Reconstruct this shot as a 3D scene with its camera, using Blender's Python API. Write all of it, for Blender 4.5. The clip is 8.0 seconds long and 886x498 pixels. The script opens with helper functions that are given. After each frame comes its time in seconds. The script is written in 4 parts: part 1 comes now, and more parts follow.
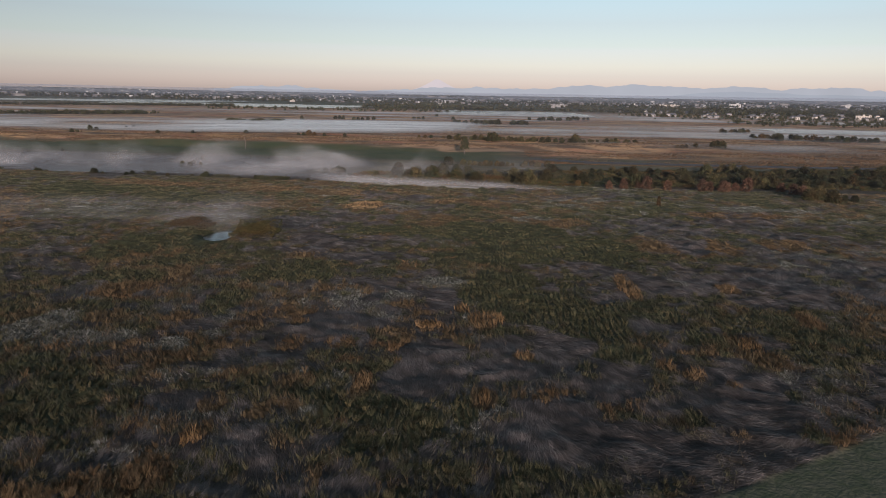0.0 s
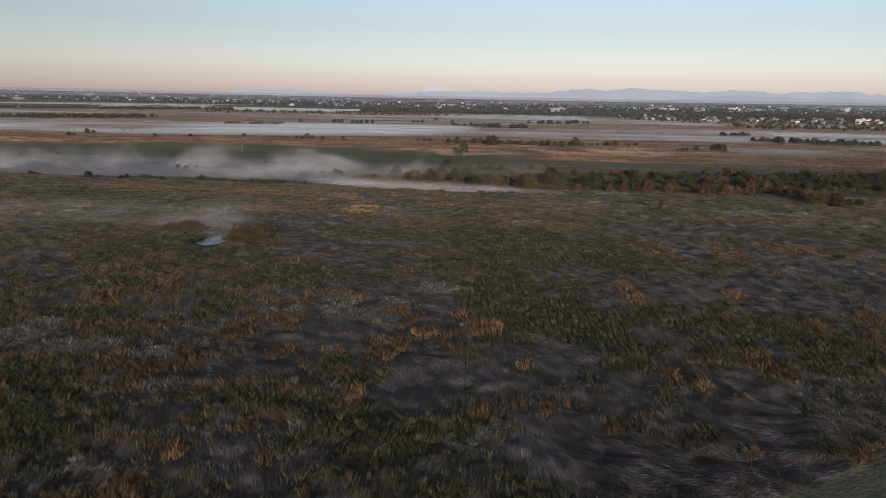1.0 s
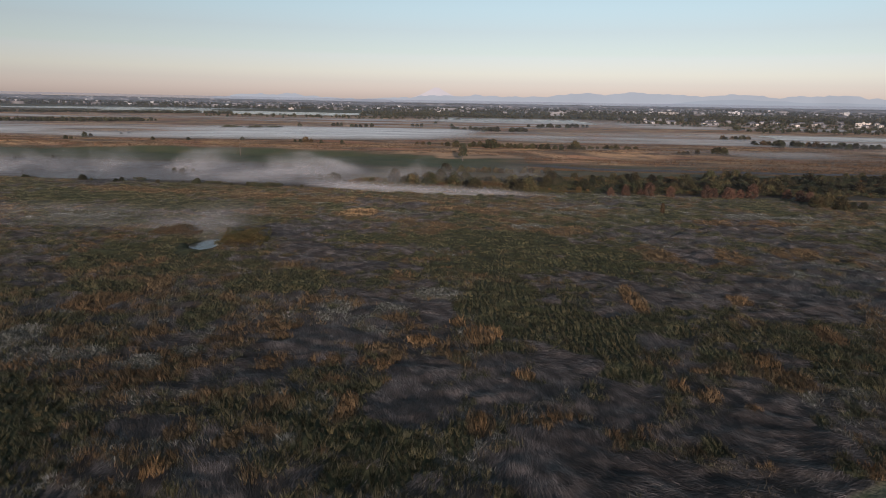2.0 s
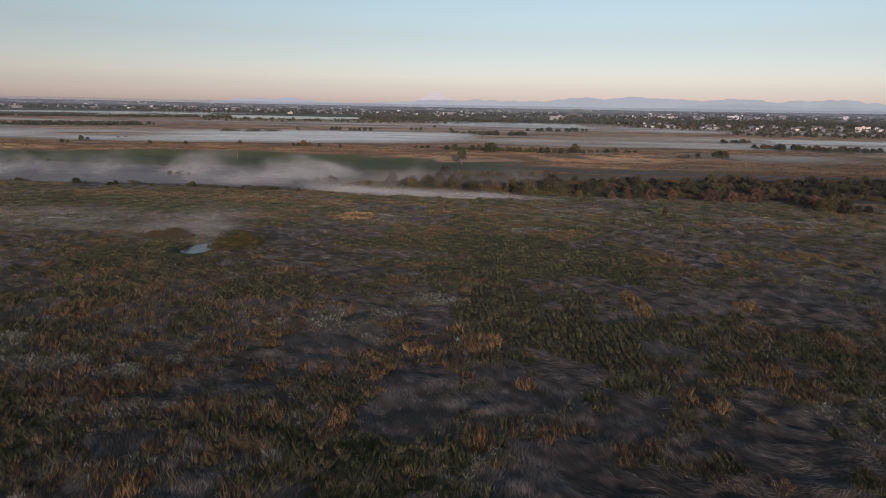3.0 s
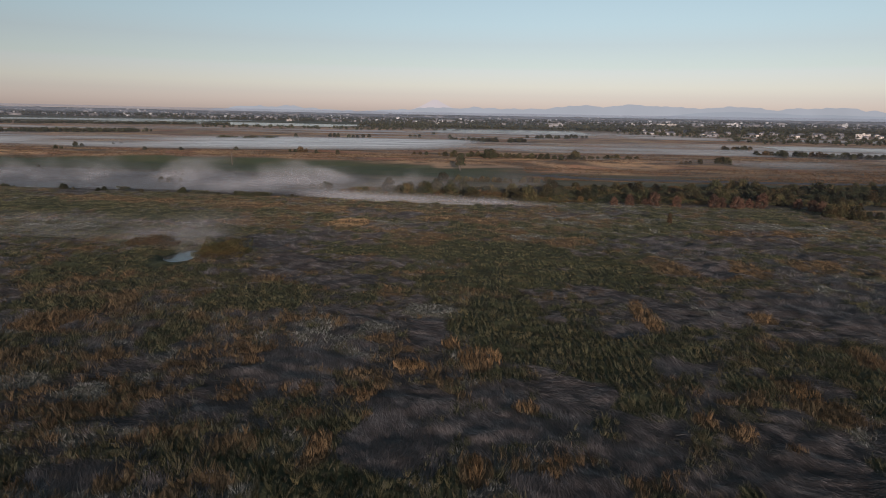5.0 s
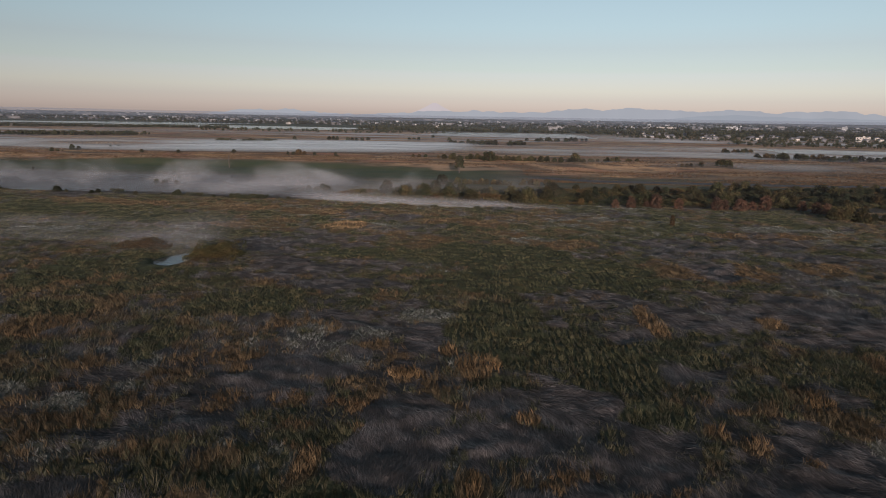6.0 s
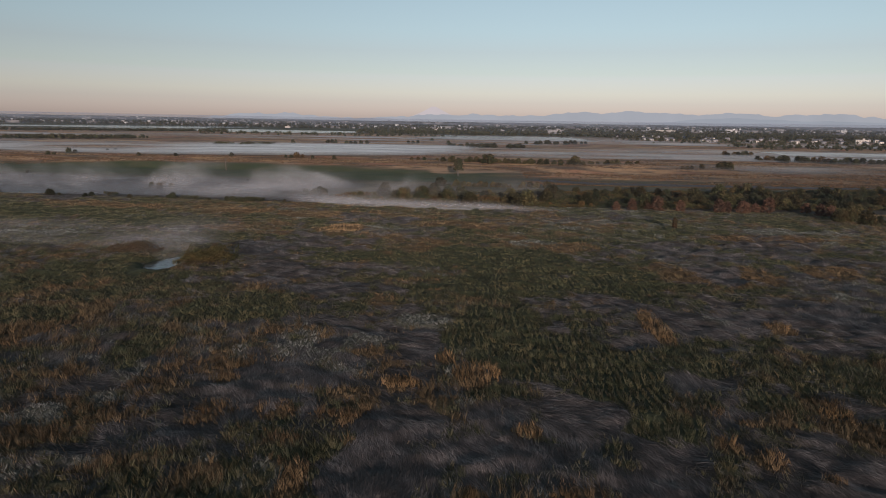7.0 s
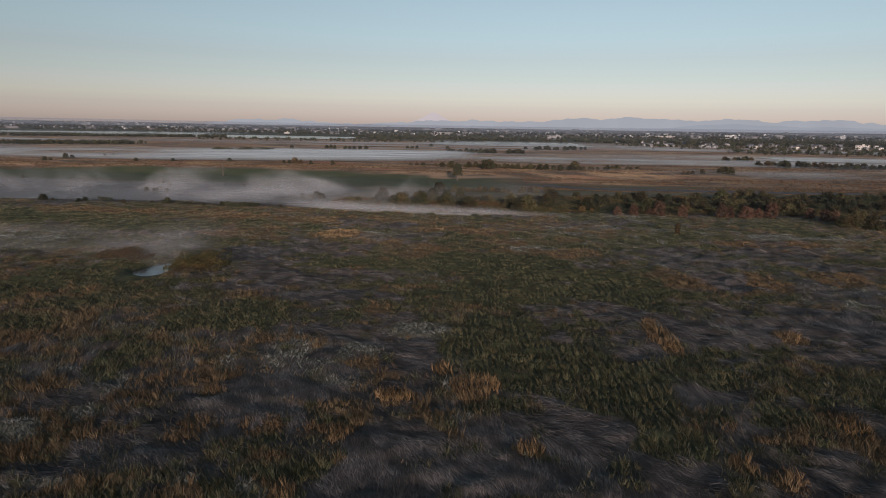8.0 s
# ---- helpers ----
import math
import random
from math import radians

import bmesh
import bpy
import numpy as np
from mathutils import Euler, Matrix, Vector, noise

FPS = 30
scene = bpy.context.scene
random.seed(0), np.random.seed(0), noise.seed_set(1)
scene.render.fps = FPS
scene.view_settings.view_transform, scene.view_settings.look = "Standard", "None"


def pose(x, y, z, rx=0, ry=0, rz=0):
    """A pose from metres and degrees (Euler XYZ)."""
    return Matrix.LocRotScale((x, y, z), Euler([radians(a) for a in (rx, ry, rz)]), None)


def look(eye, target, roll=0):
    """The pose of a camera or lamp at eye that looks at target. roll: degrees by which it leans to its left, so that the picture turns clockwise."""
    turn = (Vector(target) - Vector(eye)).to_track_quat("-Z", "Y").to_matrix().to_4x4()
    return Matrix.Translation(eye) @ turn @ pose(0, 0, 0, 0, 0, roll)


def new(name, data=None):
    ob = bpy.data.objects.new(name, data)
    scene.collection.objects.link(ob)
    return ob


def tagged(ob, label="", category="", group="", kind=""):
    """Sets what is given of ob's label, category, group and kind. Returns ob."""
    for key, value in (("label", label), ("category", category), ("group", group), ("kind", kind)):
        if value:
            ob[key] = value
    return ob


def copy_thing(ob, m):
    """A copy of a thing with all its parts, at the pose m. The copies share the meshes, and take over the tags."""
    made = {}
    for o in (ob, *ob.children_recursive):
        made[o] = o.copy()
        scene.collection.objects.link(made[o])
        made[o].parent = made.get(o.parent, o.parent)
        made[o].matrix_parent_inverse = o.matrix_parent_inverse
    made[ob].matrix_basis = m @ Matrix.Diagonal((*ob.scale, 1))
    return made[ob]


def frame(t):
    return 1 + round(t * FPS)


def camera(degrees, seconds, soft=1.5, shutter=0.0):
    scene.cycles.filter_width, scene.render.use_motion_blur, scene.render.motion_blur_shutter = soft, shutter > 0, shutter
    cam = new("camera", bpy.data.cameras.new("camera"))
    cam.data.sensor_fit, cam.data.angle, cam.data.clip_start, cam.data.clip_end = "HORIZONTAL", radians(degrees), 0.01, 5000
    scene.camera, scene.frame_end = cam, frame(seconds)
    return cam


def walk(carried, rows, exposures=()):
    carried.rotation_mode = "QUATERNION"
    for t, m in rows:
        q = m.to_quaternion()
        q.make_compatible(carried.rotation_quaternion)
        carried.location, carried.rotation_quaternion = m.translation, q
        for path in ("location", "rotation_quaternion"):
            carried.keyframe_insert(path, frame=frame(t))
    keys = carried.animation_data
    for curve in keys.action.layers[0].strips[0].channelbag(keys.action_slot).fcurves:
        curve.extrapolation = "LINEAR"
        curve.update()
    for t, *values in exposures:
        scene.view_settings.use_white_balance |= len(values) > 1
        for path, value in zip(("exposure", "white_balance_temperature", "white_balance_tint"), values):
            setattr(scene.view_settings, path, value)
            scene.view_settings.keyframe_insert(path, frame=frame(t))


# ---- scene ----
cam = camera(70.6, 8.0, 0.4)
PATH = [
    (0, (-0.384, -6.203, 36.192), (-0.529, -4.269, 35.706), 1.0),
    (0.5, (-0.322, -4.559, 35.946), (-0.466, -2.623, 35.465), 1.0),
    (1, (-0.232, -2.896, 35.632), (-0.376, -0.958, 35.157), 1.0),
    (1.5, (-0.177, -1.259, 35.289), (-0.321, 0.68, 34.82), 1.0),
    (3, (-0.029, 3.926, 34.056), (-0.171, 5.87, 33.607), 1.0),
    (3.5, (-0.018, 5.666, 33.739), (-0.16, 7.61, 33.295), 1.0),
    (4, (0.025, 7.365, 33.383), (-0.116, 9.311, 32.944), 1.0),
    (4.5, (0.09, 9.077, 33.001), (-0.051, 11.025, 32.569), 1.0),
    (6, (0.262, 14.281, 31.753), (0.122, 16.232, 31.338), 1.0),
    (6.5, (0.318, 15.958, 31.374), (0.179, 17.91, 30.964), 0.9),
    (7, (0.42, 17.667, 30.971), (0.281, 19.62, 30.567), 0.9),
    (7.5, (0.479, 19.383, 30.616), (0.34, 21.338, 30.221), 0.9),
    (8, (0.479, 21.097, 30.312), (0.341, 23.055, 29.926), 0.9),
]
EXPOSURES = [(0.0, 0.02, 6230, 21), (8.0, -0.25, 6250, 20)]
walk(cam, [(t, look(eye, target, roll)) for t, eye, target, roll in PATH], EXPOSURES)
scene.cycles.transparent_max_bounces = 64

# ---- sky and sun: early morning, the sun low behind the camera ----
SUN_TURN, SUN_HEIGHT = radians(168), radians(10.5)
world = bpy.data.worlds.new("morning_sky")
scene.world = world
world.use_nodes = True
sky = world.node_tree.nodes.new("ShaderNodeTexSky")
sky.sky_type, sky.sun_disc = "NISHITA", False
sky.sun_elevation, sky.sun_rotation = SUN_HEIGHT, -SUN_TURN
sky.air_density, sky.dust_density, sky.ozone_density = 1.0, 0.5, 2.0
background = world.node_tree.nodes["Background"]
background.inputs["Strength"].default_value = 0.124
haze_tone = world.node_tree.nodes.new("ShaderNodeHueSaturation")
haze_tone.inputs["Hue"].default_value = 0.456
haze_tone.inputs["Saturation"].default_value = 0.62
world.node_tree.links.new(sky.outputs[0], haze_tone.inputs["Color"])
world.node_tree.links.new(haze_tone.outputs[0], background.inputs["Color"])

sun_data = bpy.data.lights.new("sun", "SUN")
sun_data.energy, sun_data.angle, sun_data.color = 5.2, radians(0.6), (1.0, 0.84, 0.70)
sun = new("sun", sun_data)
SUN_WAY = Vector((math.sin(SUN_TURN) * math.cos(SUN_HEIGHT), math.cos(SUN_TURN) * math.cos(SUN_HEIGHT), math.sin(SUN_HEIGHT)))
sun.matrix_world = look(SUN_WAY * 300, (0, 0, 0))


# ---- smooth noise on the plan ----
def lattice(ix, iy, seed):
    n = (ix * 374761393 + iy * 668265263 + seed * 974711) & 0x7FFFFFFF
    n = ((n ^ (n >> 13)) * 1274126177) & 0x7FFFFFFF
    return ((n ^ (n >> 16)) & 0xFFFF) / 65535.0


def smooth_noise(x, y, size, seed):
    x, y = np.asarray(x, float) / size, np.asarray(y, float) / size
    ix, iy = np.floor(x).astype(np.int64), np.floor(y).astype(np.int64)
    u, v = x - ix, y - iy
    u, v = u * u * (3 - 2 * u), v * v * (3 - 2 * v)
    low = lattice(ix, iy, seed) * (1 - u) + lattice(ix + 1, iy, seed) * u
    high = lattice(ix, iy + 1, seed) * (1 - u) + lattice(ix + 1, iy + 1, seed) * u
    return low * (1 - v) + high * v


def fractal(x, y, size, seed, octaves=3):
    total, weight = 0.0, 0.0
    for n in range(octaves):
        total = total + smooth_noise(x, y, size / 2**n, seed + 17 * n) * 0.5**n
        weight += 0.5**n
    return total / weight


def ramp(value, low, high):
    s = np.clip((value - low) / (high - low), 0, 1)
    return s * s * (3 - 2 * s)


def within_patches(patches, x, y, seed):
    """1 inside the ellipses (centre, half sizes) with uneven rims, 0 outside."""
    wobble = (fractal(x, y, 6, seed) - 0.5) * 1.6
    best = np.zeros(np.shape(x))
    for cx, cy, rx, ry in patches:
        best = np.maximum(best, ramp(1.15 - ((x - cx) / rx) ** 2 - ((y - cy) / ry) ** 2 + wobble, 0.0, 0.5))
    return best


# ---- the lie of the land ----
LODGED = [(-32.4, 73.7, 6.9, 6.3), (-26.3, 80.5, 7.1, 5.4), (-22.5, 87.3, 7.8, 3.5), (-9.5, 67.3, 4.3, 11.2), (-8.0, 76.1, 4.5, 4.1), (-8.3, 99.6, 2.6, 6.6), (7.2, 79.7, 8.9, 4.8), (3.0, 71.7, 6.2, 3.3),
          (16.4, 70.6, 5.5, 6.7), (7.8, 61.0, 6.1, 3.2), (30.2, 67.3, 8.3, 7.6), (38.5, 118.4, 9.7, 13.9), (53.6, 114.3, 12.1, 14.3), (48.3, 147.3, 6.2, 7.7), (82.6, 178.7, 22.7, 19.0), (-43.8, 165.7, 18.2, 17.2),
          (-24.5, 127.2, 10.7, 4.2), (-36.3, 58.6, 5.4, 2.1), (-37.6, 67.2, 3.9, 2.6), (48.7, 175.5, 9.0, 9.4), (31.2, 62.3, 7.4, 6.2), (8.5, 54.9, 7.7, 5.8), (18.6, 53.1, 4.8, 4.3)]
GREEN = [(-68.6, 126.7, 25.2, 13.6), (-69.6, 106.0, 7.9, 4.2), (-40.9, 113.8, 9.4, 9.5), (2.3, 133.8, 13.4, 10.1), (2.1, 107.1, 9.6, 11.0), (10.6, 97.7, 8.7, 10.0), (17.7, 91.9, 7.4, 9.4), (26.7, 137.3, 11.5, 10.5),
         (27.8, 99.2, 4.9, 6.9), (-45.6, 92.7, 4.5, 7.7), (-19.6, 61.9, 2.6, 6.3), (-2.4, 60.0, 1.6, 4.0), (13.9, 72.2, 2.8, 2.8), (-145.1, 207.2, 21.2, 21.0), (-98.2, 194.0, 23.3, 10.1), (-19.1, 154.5, 17.0, 8.7),
         (5.2, 158.7, 14.8, 11.7), (18.9, 148.3, 13.8, 7.3), (33.4, 123.5, 5.1, 7.7), (19.1, 79.1, 3.8, 4.7), (-50.5, 56.2, 6.1, 7.6), (-59.8, 66.3, 3.9, 4.2), (-13.7, 59.0, 3.5, 3.7), (-21.1, 64.1, 4.4, 4.6)]
ORANGE = [(-9.1, 86.5, 2.1, 2.3), (-0.8, 90.0, 2.6, 4.1), (-4.6, 94.8, 1.4, 2.1), (-15.7, 65.0, 1.3, 4.1), (-0.4, 62.5, 1.8, 3.5), (-23.2, 59.4, 3.0, 1.4), (-32.2, 58.1, 1.7, 1.9), (-23.9, 65.1, 2.8, 2.4),
          (-25.8, 56.9, 1.6, 1.8), (-21.4, 78.3, 2.8, 2.1), (-27.8, 76.8, 2.6, 3.1), (-13.5, 76.8, 1.6, 2.6), (-15.5, 83.2, 2.4, 1.6), (5.0, 75.9, 1.7, 1.9), (26.2, 113.8, 1.7, 5.9), (26.7, 106.4, 1.9, 4.5),
          (37.5, 85.9, 2.5, 3.3), (39.2, 78.4, 2.9, 3.9), (24.4, 75.2, 1.4, 1.7), (27.6, 72.4, 1.8, 2.3), (31.4, 69.3, 1.5, 1.3), (6.5, 63.0, 1.1, 1.4), (52.9, 95.3, 2.2, 4.0), (45.6, 113.0, 2.6, 3.2)]
TAWNY = [(-63.1, 106.9, 4.8, 5.5), (-66.5, 99.0, 6.1, 6.3), (-61.5, 83.7, 2.6, 3.4), (-40.8, 190.6, 7.2, 9.6), (-62.0, 147.8, 3.5, 7.6), (-27.8, 149.7, 4.8, 4.1), (39.5, 145.8, 5.7, 4.8), (56.2, 146.0, 4.7, 8.5),
         (72.8, 150.9, 7.0, 7.4), (-27.0, 103.7, 4.7, 2.8), (-14.7, 96.0, 3.0, 2.4), (20.2, 170.6, 8.7, 6.0), (70.4, 190.7, 24.6, 5.5), (-11.1, 200.7, 13.8, 6.3), (-80.5, 217.9, 13.2, 7.6), (-128.0, 222.7, 23.1, 5.4),
         (-58.1, 215.6, 11.2, 7.4), (-32.3, 44.7, 2.7, 3.5), (-36.5, 42.3, 2.2, 2.1), (-17.3, 44.4, 2.7, 2.6), (-30.8, 50.9, 1.9, 2.8)]
PLUMES = [(-0.6, 90.2, 2.8, 4.2), (-4.4, 94.8, 1.4, 1.9), (-9.1, 86.5, 2.1, 2.3), (-15.7, 65.5, 1.1, 2.6), (26.2, 113, 1.0, 1.8), (26.9, 106, 1.2, 1.3), (38.6, 83, 2.0, 2.8), (-0.4, 63.0, 1.4, 2.4),
          (24.4, 75.2, 1.0, 1.1), (27.6, 72.4, 1.2, 1.4), (31.4, 69.3, 1.1, 0.9), (5.0, 75.9, 1.1, 1.2), (-13.5, 76.8, 0.9, 1.6), (45.6, 113, 1.8, 2.0), (-40.8, 190.6, 6.2, 6.6), (-30.8, 50.9, 1.2, 1.8)]
FROSTED = [(-45.2, 74.8, 3.0, 2.6), (-54.7, 76.6, 3.4, 2.0), (-41.0, 64.4, 2.7, 1.7), (-35.9, 66.4, 1.5, 0.8), (-18.9, 62.8, 2.6, 5.5), (-8.8, 109.1, 5.6, 4.0), (-27.0, 103.7, 4.7, 2.8), (-1.6, 91.3, 2.7, 3.4),
           (36.4, 113.4, 5.2, 3.5), (-83.6, 179.8, 4.9, 3.5), (-108.0, 199.7, 7.2, 2.7), (-114.4, 171.7, 13.2, 4.0), (13.3, 176.3, 7.2, 4.8), (36.1, 214.6, 5.6, 4.7), (91.7, 203.4, 15.8, 5.2), (-42.2, 85.6, 2.5, 3.1),
           (20.1, 80.6, 2.2, 1.9), (-15.4, 100.5, 4.1, 3.1), (-69.2, 80.2, 4.7, 6.8), (-59.7, 74.1, 5.1, 4.0), (-41.2, 79.6, 2.3, 2.2), (-19.6, 61.3, 2.7, 4.9)]



def bank_line(x):
    """How far the reed field reaches, along the plan's y."""
    x = np.asarray(x, float)
    return 242 + 3 * np.sin(x * 0.03) + 9 * ramp(-x, 160, 230) + 5 * ramp(x, 90, 150)


def river(x, y):
    """1 in the river's bed, 0 on land: broad on the left, a narrow creek on the right."""
    x = np.asarray(x, float)
    middle = 268 + 14 * ramp(-x, -10, 120) + 4 * np.sin(x * 0.04)
    half = 4 + 20 * ramp(-x, -5, 130)
    return ramp(half - np.abs(y - middle), -4, 3) * ramp(-x, 80, 115)


def pond(x, y):
    return ramp(1.2 - ((x + 68.2) / 3.3) ** 2 - ((y - 143.6) / 5.2) ** 2, 0, 0.5)


def verge(x, y):
    """1 on the mown grass beyond the reeds' near edge."""
    return ramp(y - (46 + 0.6 * (x - 21)), 0.6, -0.6) * ramp(x, 5, 12)


def road(x, y):
    x = np.asarray(x, float)
    middle = 343 + 12 * ramp(62 - x, 0, 42) + 5 * ramp(x, 130, 250)
    return ramp(5 - np.abs(y - middle), -0.6, 0.6) * ramp(x, 18, 30)


def levee(x, y):
    """Height of the low grass embankment beyond the river."""
    crest = 415 + 14 * np.sin(np.asarray(x) * 0.012) + 20 * ramp(np.asarray(x, float), 0, 120)
    rise = ramp(26 - np.abs(y - crest), 0, 24)
    return 3.2 * rise * ramp(240 - np.asarray(x, float), 0, 120) * (0.75 + 0.5 * smooth_noise(x, y, 35, 5))


def waves(x, y):
    """The swept-over mats of lodged grass: crests that bend and part like locks of hair."""
    wx = x + 7 * (fractal(x, y, 12, 35, 2) - 0.5)
    wy = y + 7 * (fractal(x, y, 12, 36, 2) - 0.5)
    crest = 1 - np.abs(2 * smooth_noise(wx * 0.75 + 0.3 * wy, wy - 0.2 * wx, 3.0, 37) - 1)
    lock = 1 - np.abs(2 * smooth_noise(wx - 0.4 * wy, wy + 0.3 * wx, 1.4, 38) - 1)
    return 0.75 * crest**2 + 0.3 * lock


def lie(x, y):
    """The way in which the lodged grass was swept, as an angle on the plan."""
    return 4.2 * fractal(x, y, 24, 31, 2) + 1.6 * fractal(x, y, 6, 33, 2) - 0.6


def lift(x, y):
    """The slow rise of the plain towards the horizon."""
    return 16 * np.clip((np.hypot(x, y) - 1800) / 3100, 0, 1.3) ** 1.5


def ground_height(x, y):
    x, y = np.asarray(x, float), np.asarray(y, float)
    near = ramp(260 - y, 0, 30)
    z = near * (1 - verge(x, y)) * (0.28 * waves(x, y) + 0.35 * (fractal(x, y, 22, 3) - 0.5) + (0.35 + 0.35 * ramp(y, 90, 170)) * ramp(fractal(x * 0.6, y, 2.3, 121, 3), 0.35, 0.75))
    z = z + (1 - near) * (fractal(x, y, 40, 6) - 0.5) * 0.8 * ramp(1500 - y, 0, 600)
    z = z + 3.4 * (fractal(x * 0.6, y, 30, 14) - 0.5) * ramp(y, 365, 385) * ramp(520 - y, 0, 60)
    z = z + levee(x, y) + 0.25 * verge(x, y) + lift(x, y)
    z = z * (1 - np.maximum(river(x, y), pond(x * 0.75 - 17.2, y * 0.7 + 43))) * (1 - road(x, y)) + 0.35 * road(x, y)
    return z - 2.2 * river(x, y) - 1.2 * pond(x, y)


def cover(x, y):
    """How well lodged grass, green reeds, dry reeds and frosted weeds do at each place."""
    def taste(seed):
        return 0.36 * fractal(x, y, 24, seed, 2) + 0.34 * fractal(x * 0.6, y, 5, seed + 1, 2) + 0.3 * smooth_noise(x, y, 2.0, seed + 2)

    far = ramp(y, 110, 200)
    lodged = (0.31 - 0.16 * far) * within_patches(LODGED, x, y, 122) + taste(140) - 0.01 - 0.03 * far
    green = 0.30 * within_patches(GREEN, x, y, 124) + taste(150) + 0.05 * far
    dry = np.maximum(0.42 * within_patches(ORANGE, x, y, 126), 0.27 * within_patches(TAWNY, x, y, 127)) + taste(160) - 0.075 + 0.04 * far
    frost = 0.36 * within_patches(FROSTED, x, y, 128) + taste(170) - 0.17 + 0.10 * ramp(y, 125, 190) * ramp(x, -70, 10)
    return np.stack([lodged, green, dry, frost], 1)


# ---- materials ----
def nodes_of(name):
    m = bpy.data.materials.new(name)
    m.use_nodes = True
    t = m.node_tree
    return m, t, t.nodes["Principled BSDF"], t.nodes["Material Output"]


def add(t, kind, **values):
    n = t.nodes.new(kind)
    for key, value in values.items():
        n.inputs[key].default_value = value
    return n


def position(t, stretch=(1, 1, 1)):
    g = add(t, "ShaderNodeNewGeometry")
    m = add(t, "ShaderNodeMapping", Scale=stretch)
    t.links.new(g.outputs["Position"], m.inputs["Vector"])
    return m.outputs["Vector"]


def noise_of(t, where, scale, detail=4, low=0.35, high=0.65):
    n = add(t, "ShaderNodeTexNoise", Scale=scale, Detail=detail)
    r = add(t, "ShaderNodeMapRange", **{"From Min": low, "From Max": high})
    t.links.new(where, n.inputs["Vector"])
    t.links.new(n.outputs["Fac"], r.inputs["Value"])
    return r.outputs["Result"]


def mixed(t, factor, a, b):
    """A colour between a and b, which are colours or sockets."""
    n = t.nodes.new("ShaderNodeMix")
    n.data_type = "RGBA"
    for socket, value in ((n.inputs[6], a), (n.inputs[7], b)):
        if isinstance(value, tuple):
            socket.default_value = (*value, 1)
        else:
            t.links.new(value, socket)
    if isinstance(factor, float):
        n.inputs[0].default_value = factor
    else:
        t.links.new(factor, n.inputs[0])
    return n.outputs[2]


def attribute(t, name):
    n = t.nodes.new("ShaderNodeAttribute")
    n.attribute_name = name
    return n.outputs["Fac"]


def bumped(t, shader, height, strength, distance):
    b = add(t, "ShaderNodeBump", Strength=strength, Distance=distance)
    t.links.new(height, b.inputs["Height"])
    t.links.new(b.outputs["Normal"], shader.inputs["Normal"])


def plant_material(name, young, old, dry, broad=0.06, fine=0.7, thin=0.25, spread=0.5, each=0.0, tone="", dew=0.0):
    """Leaves and stalks: colour drifts over the place at two scales, and from leaf to leaf; a little light passes through."""
    m, t, shader, out = nodes_of(name)
    where = position(t)
    colour = mixed(t, noise_of(t, where, broad), young, old)
    colour = mixed(t, noise_of(t, where, fine, 3, 0.45, 0.75), colour, dry)
    g = add(t, "ShaderNodeNewGeometry")
    r = add(t, "ShaderNodeMapRange", **{"To Min": 1 - spread, "To Max": 1 + spread})
    t.links.new(g.outputs["Random Per Island"], r.inputs["Value"])
    h = add(t, "ShaderNodeHueSaturation")
    value = r.outputs["Result"]
    if each:
        info = t.nodes.new("ShaderNodeObjectInfo")
        shade = add(t, "ShaderNodeMapRange", **{"To Min": 1 - each, "To Max": 1 + each})
        both = add(t, "ShaderNodeMath")
        both.operation = "MULTIPLY"
        t.links.new(info.outputs["Random"], shade.inputs["Value"])
        t.links.new(shade.outputs["Result"], both.inputs[0])
        t.links.new(value, both.inputs[1])
        value = both.outputs[0]
    if tone:
        clump = add(t, "ShaderNodeMath")
        clump.operation = "MULTIPLY"
        t.links.new(attribute(t, tone), clump.inputs[0])
        t.links.new(value, clump.inputs[1])
        value = clump.outputs[0]
    t.links.new(value, h.inputs["Value"])
    t.links.new(colour, h.inputs["Color"])
    t.links.new(h.outputs["Color"], shader.inputs["Base Color"])
    shader.inputs["Roughness"].default_value = 0.75 - 0.15 * dew
    shader.inputs["Specular IOR Level"].default_value = 0.15 + 0.2 * dew
    glow = add(t, "ShaderNodeBsdfTranslucent")
    t.links.new(h.outputs["Color"], glow.inputs["Color"])
    mix = add(t, "ShaderNodeMixShader", Fac=thin)
    t.links.new(shader.outputs[0], mix.inputs[1])
    t.links.new(glow.outputs[0], mix.inputs[2])
    t.links.new(mix.outputs[0], out.inputs["Surface"])
    return m


def plain_material(name, a, b, scale=1.0, rough=0.8, relief=0.2, vary=0.0):
    m, t, shader, out = nodes_of(name)
    where = position(t)
    colour = mixed(t, noise_of(t, where, scale), a, b)
    if vary:
        info = t.nodes.new("ShaderNodeNewGeometry")
        r = add(t, "ShaderNodeMapRange", **{"To Min": 1 - vary, "To Max": 1 + vary})
        t.links.new(info.outputs["Random Per Island"], r.inputs["Value"])
        h = add(t, "ShaderNodeHueSaturation")
        t.links.new(r.outputs["Result"], h.inputs["Value"])
        t.links.new(colour, h.inputs["Color"])
        colour = h.outputs["Color"]
    t.links.new(colour, shader.inputs["Base Color"])
    shader.inputs["Roughness"].default_value = rough
    bumped(t, shader, noise_of(t, where, scale * 5), relief, 0.05)
    return m


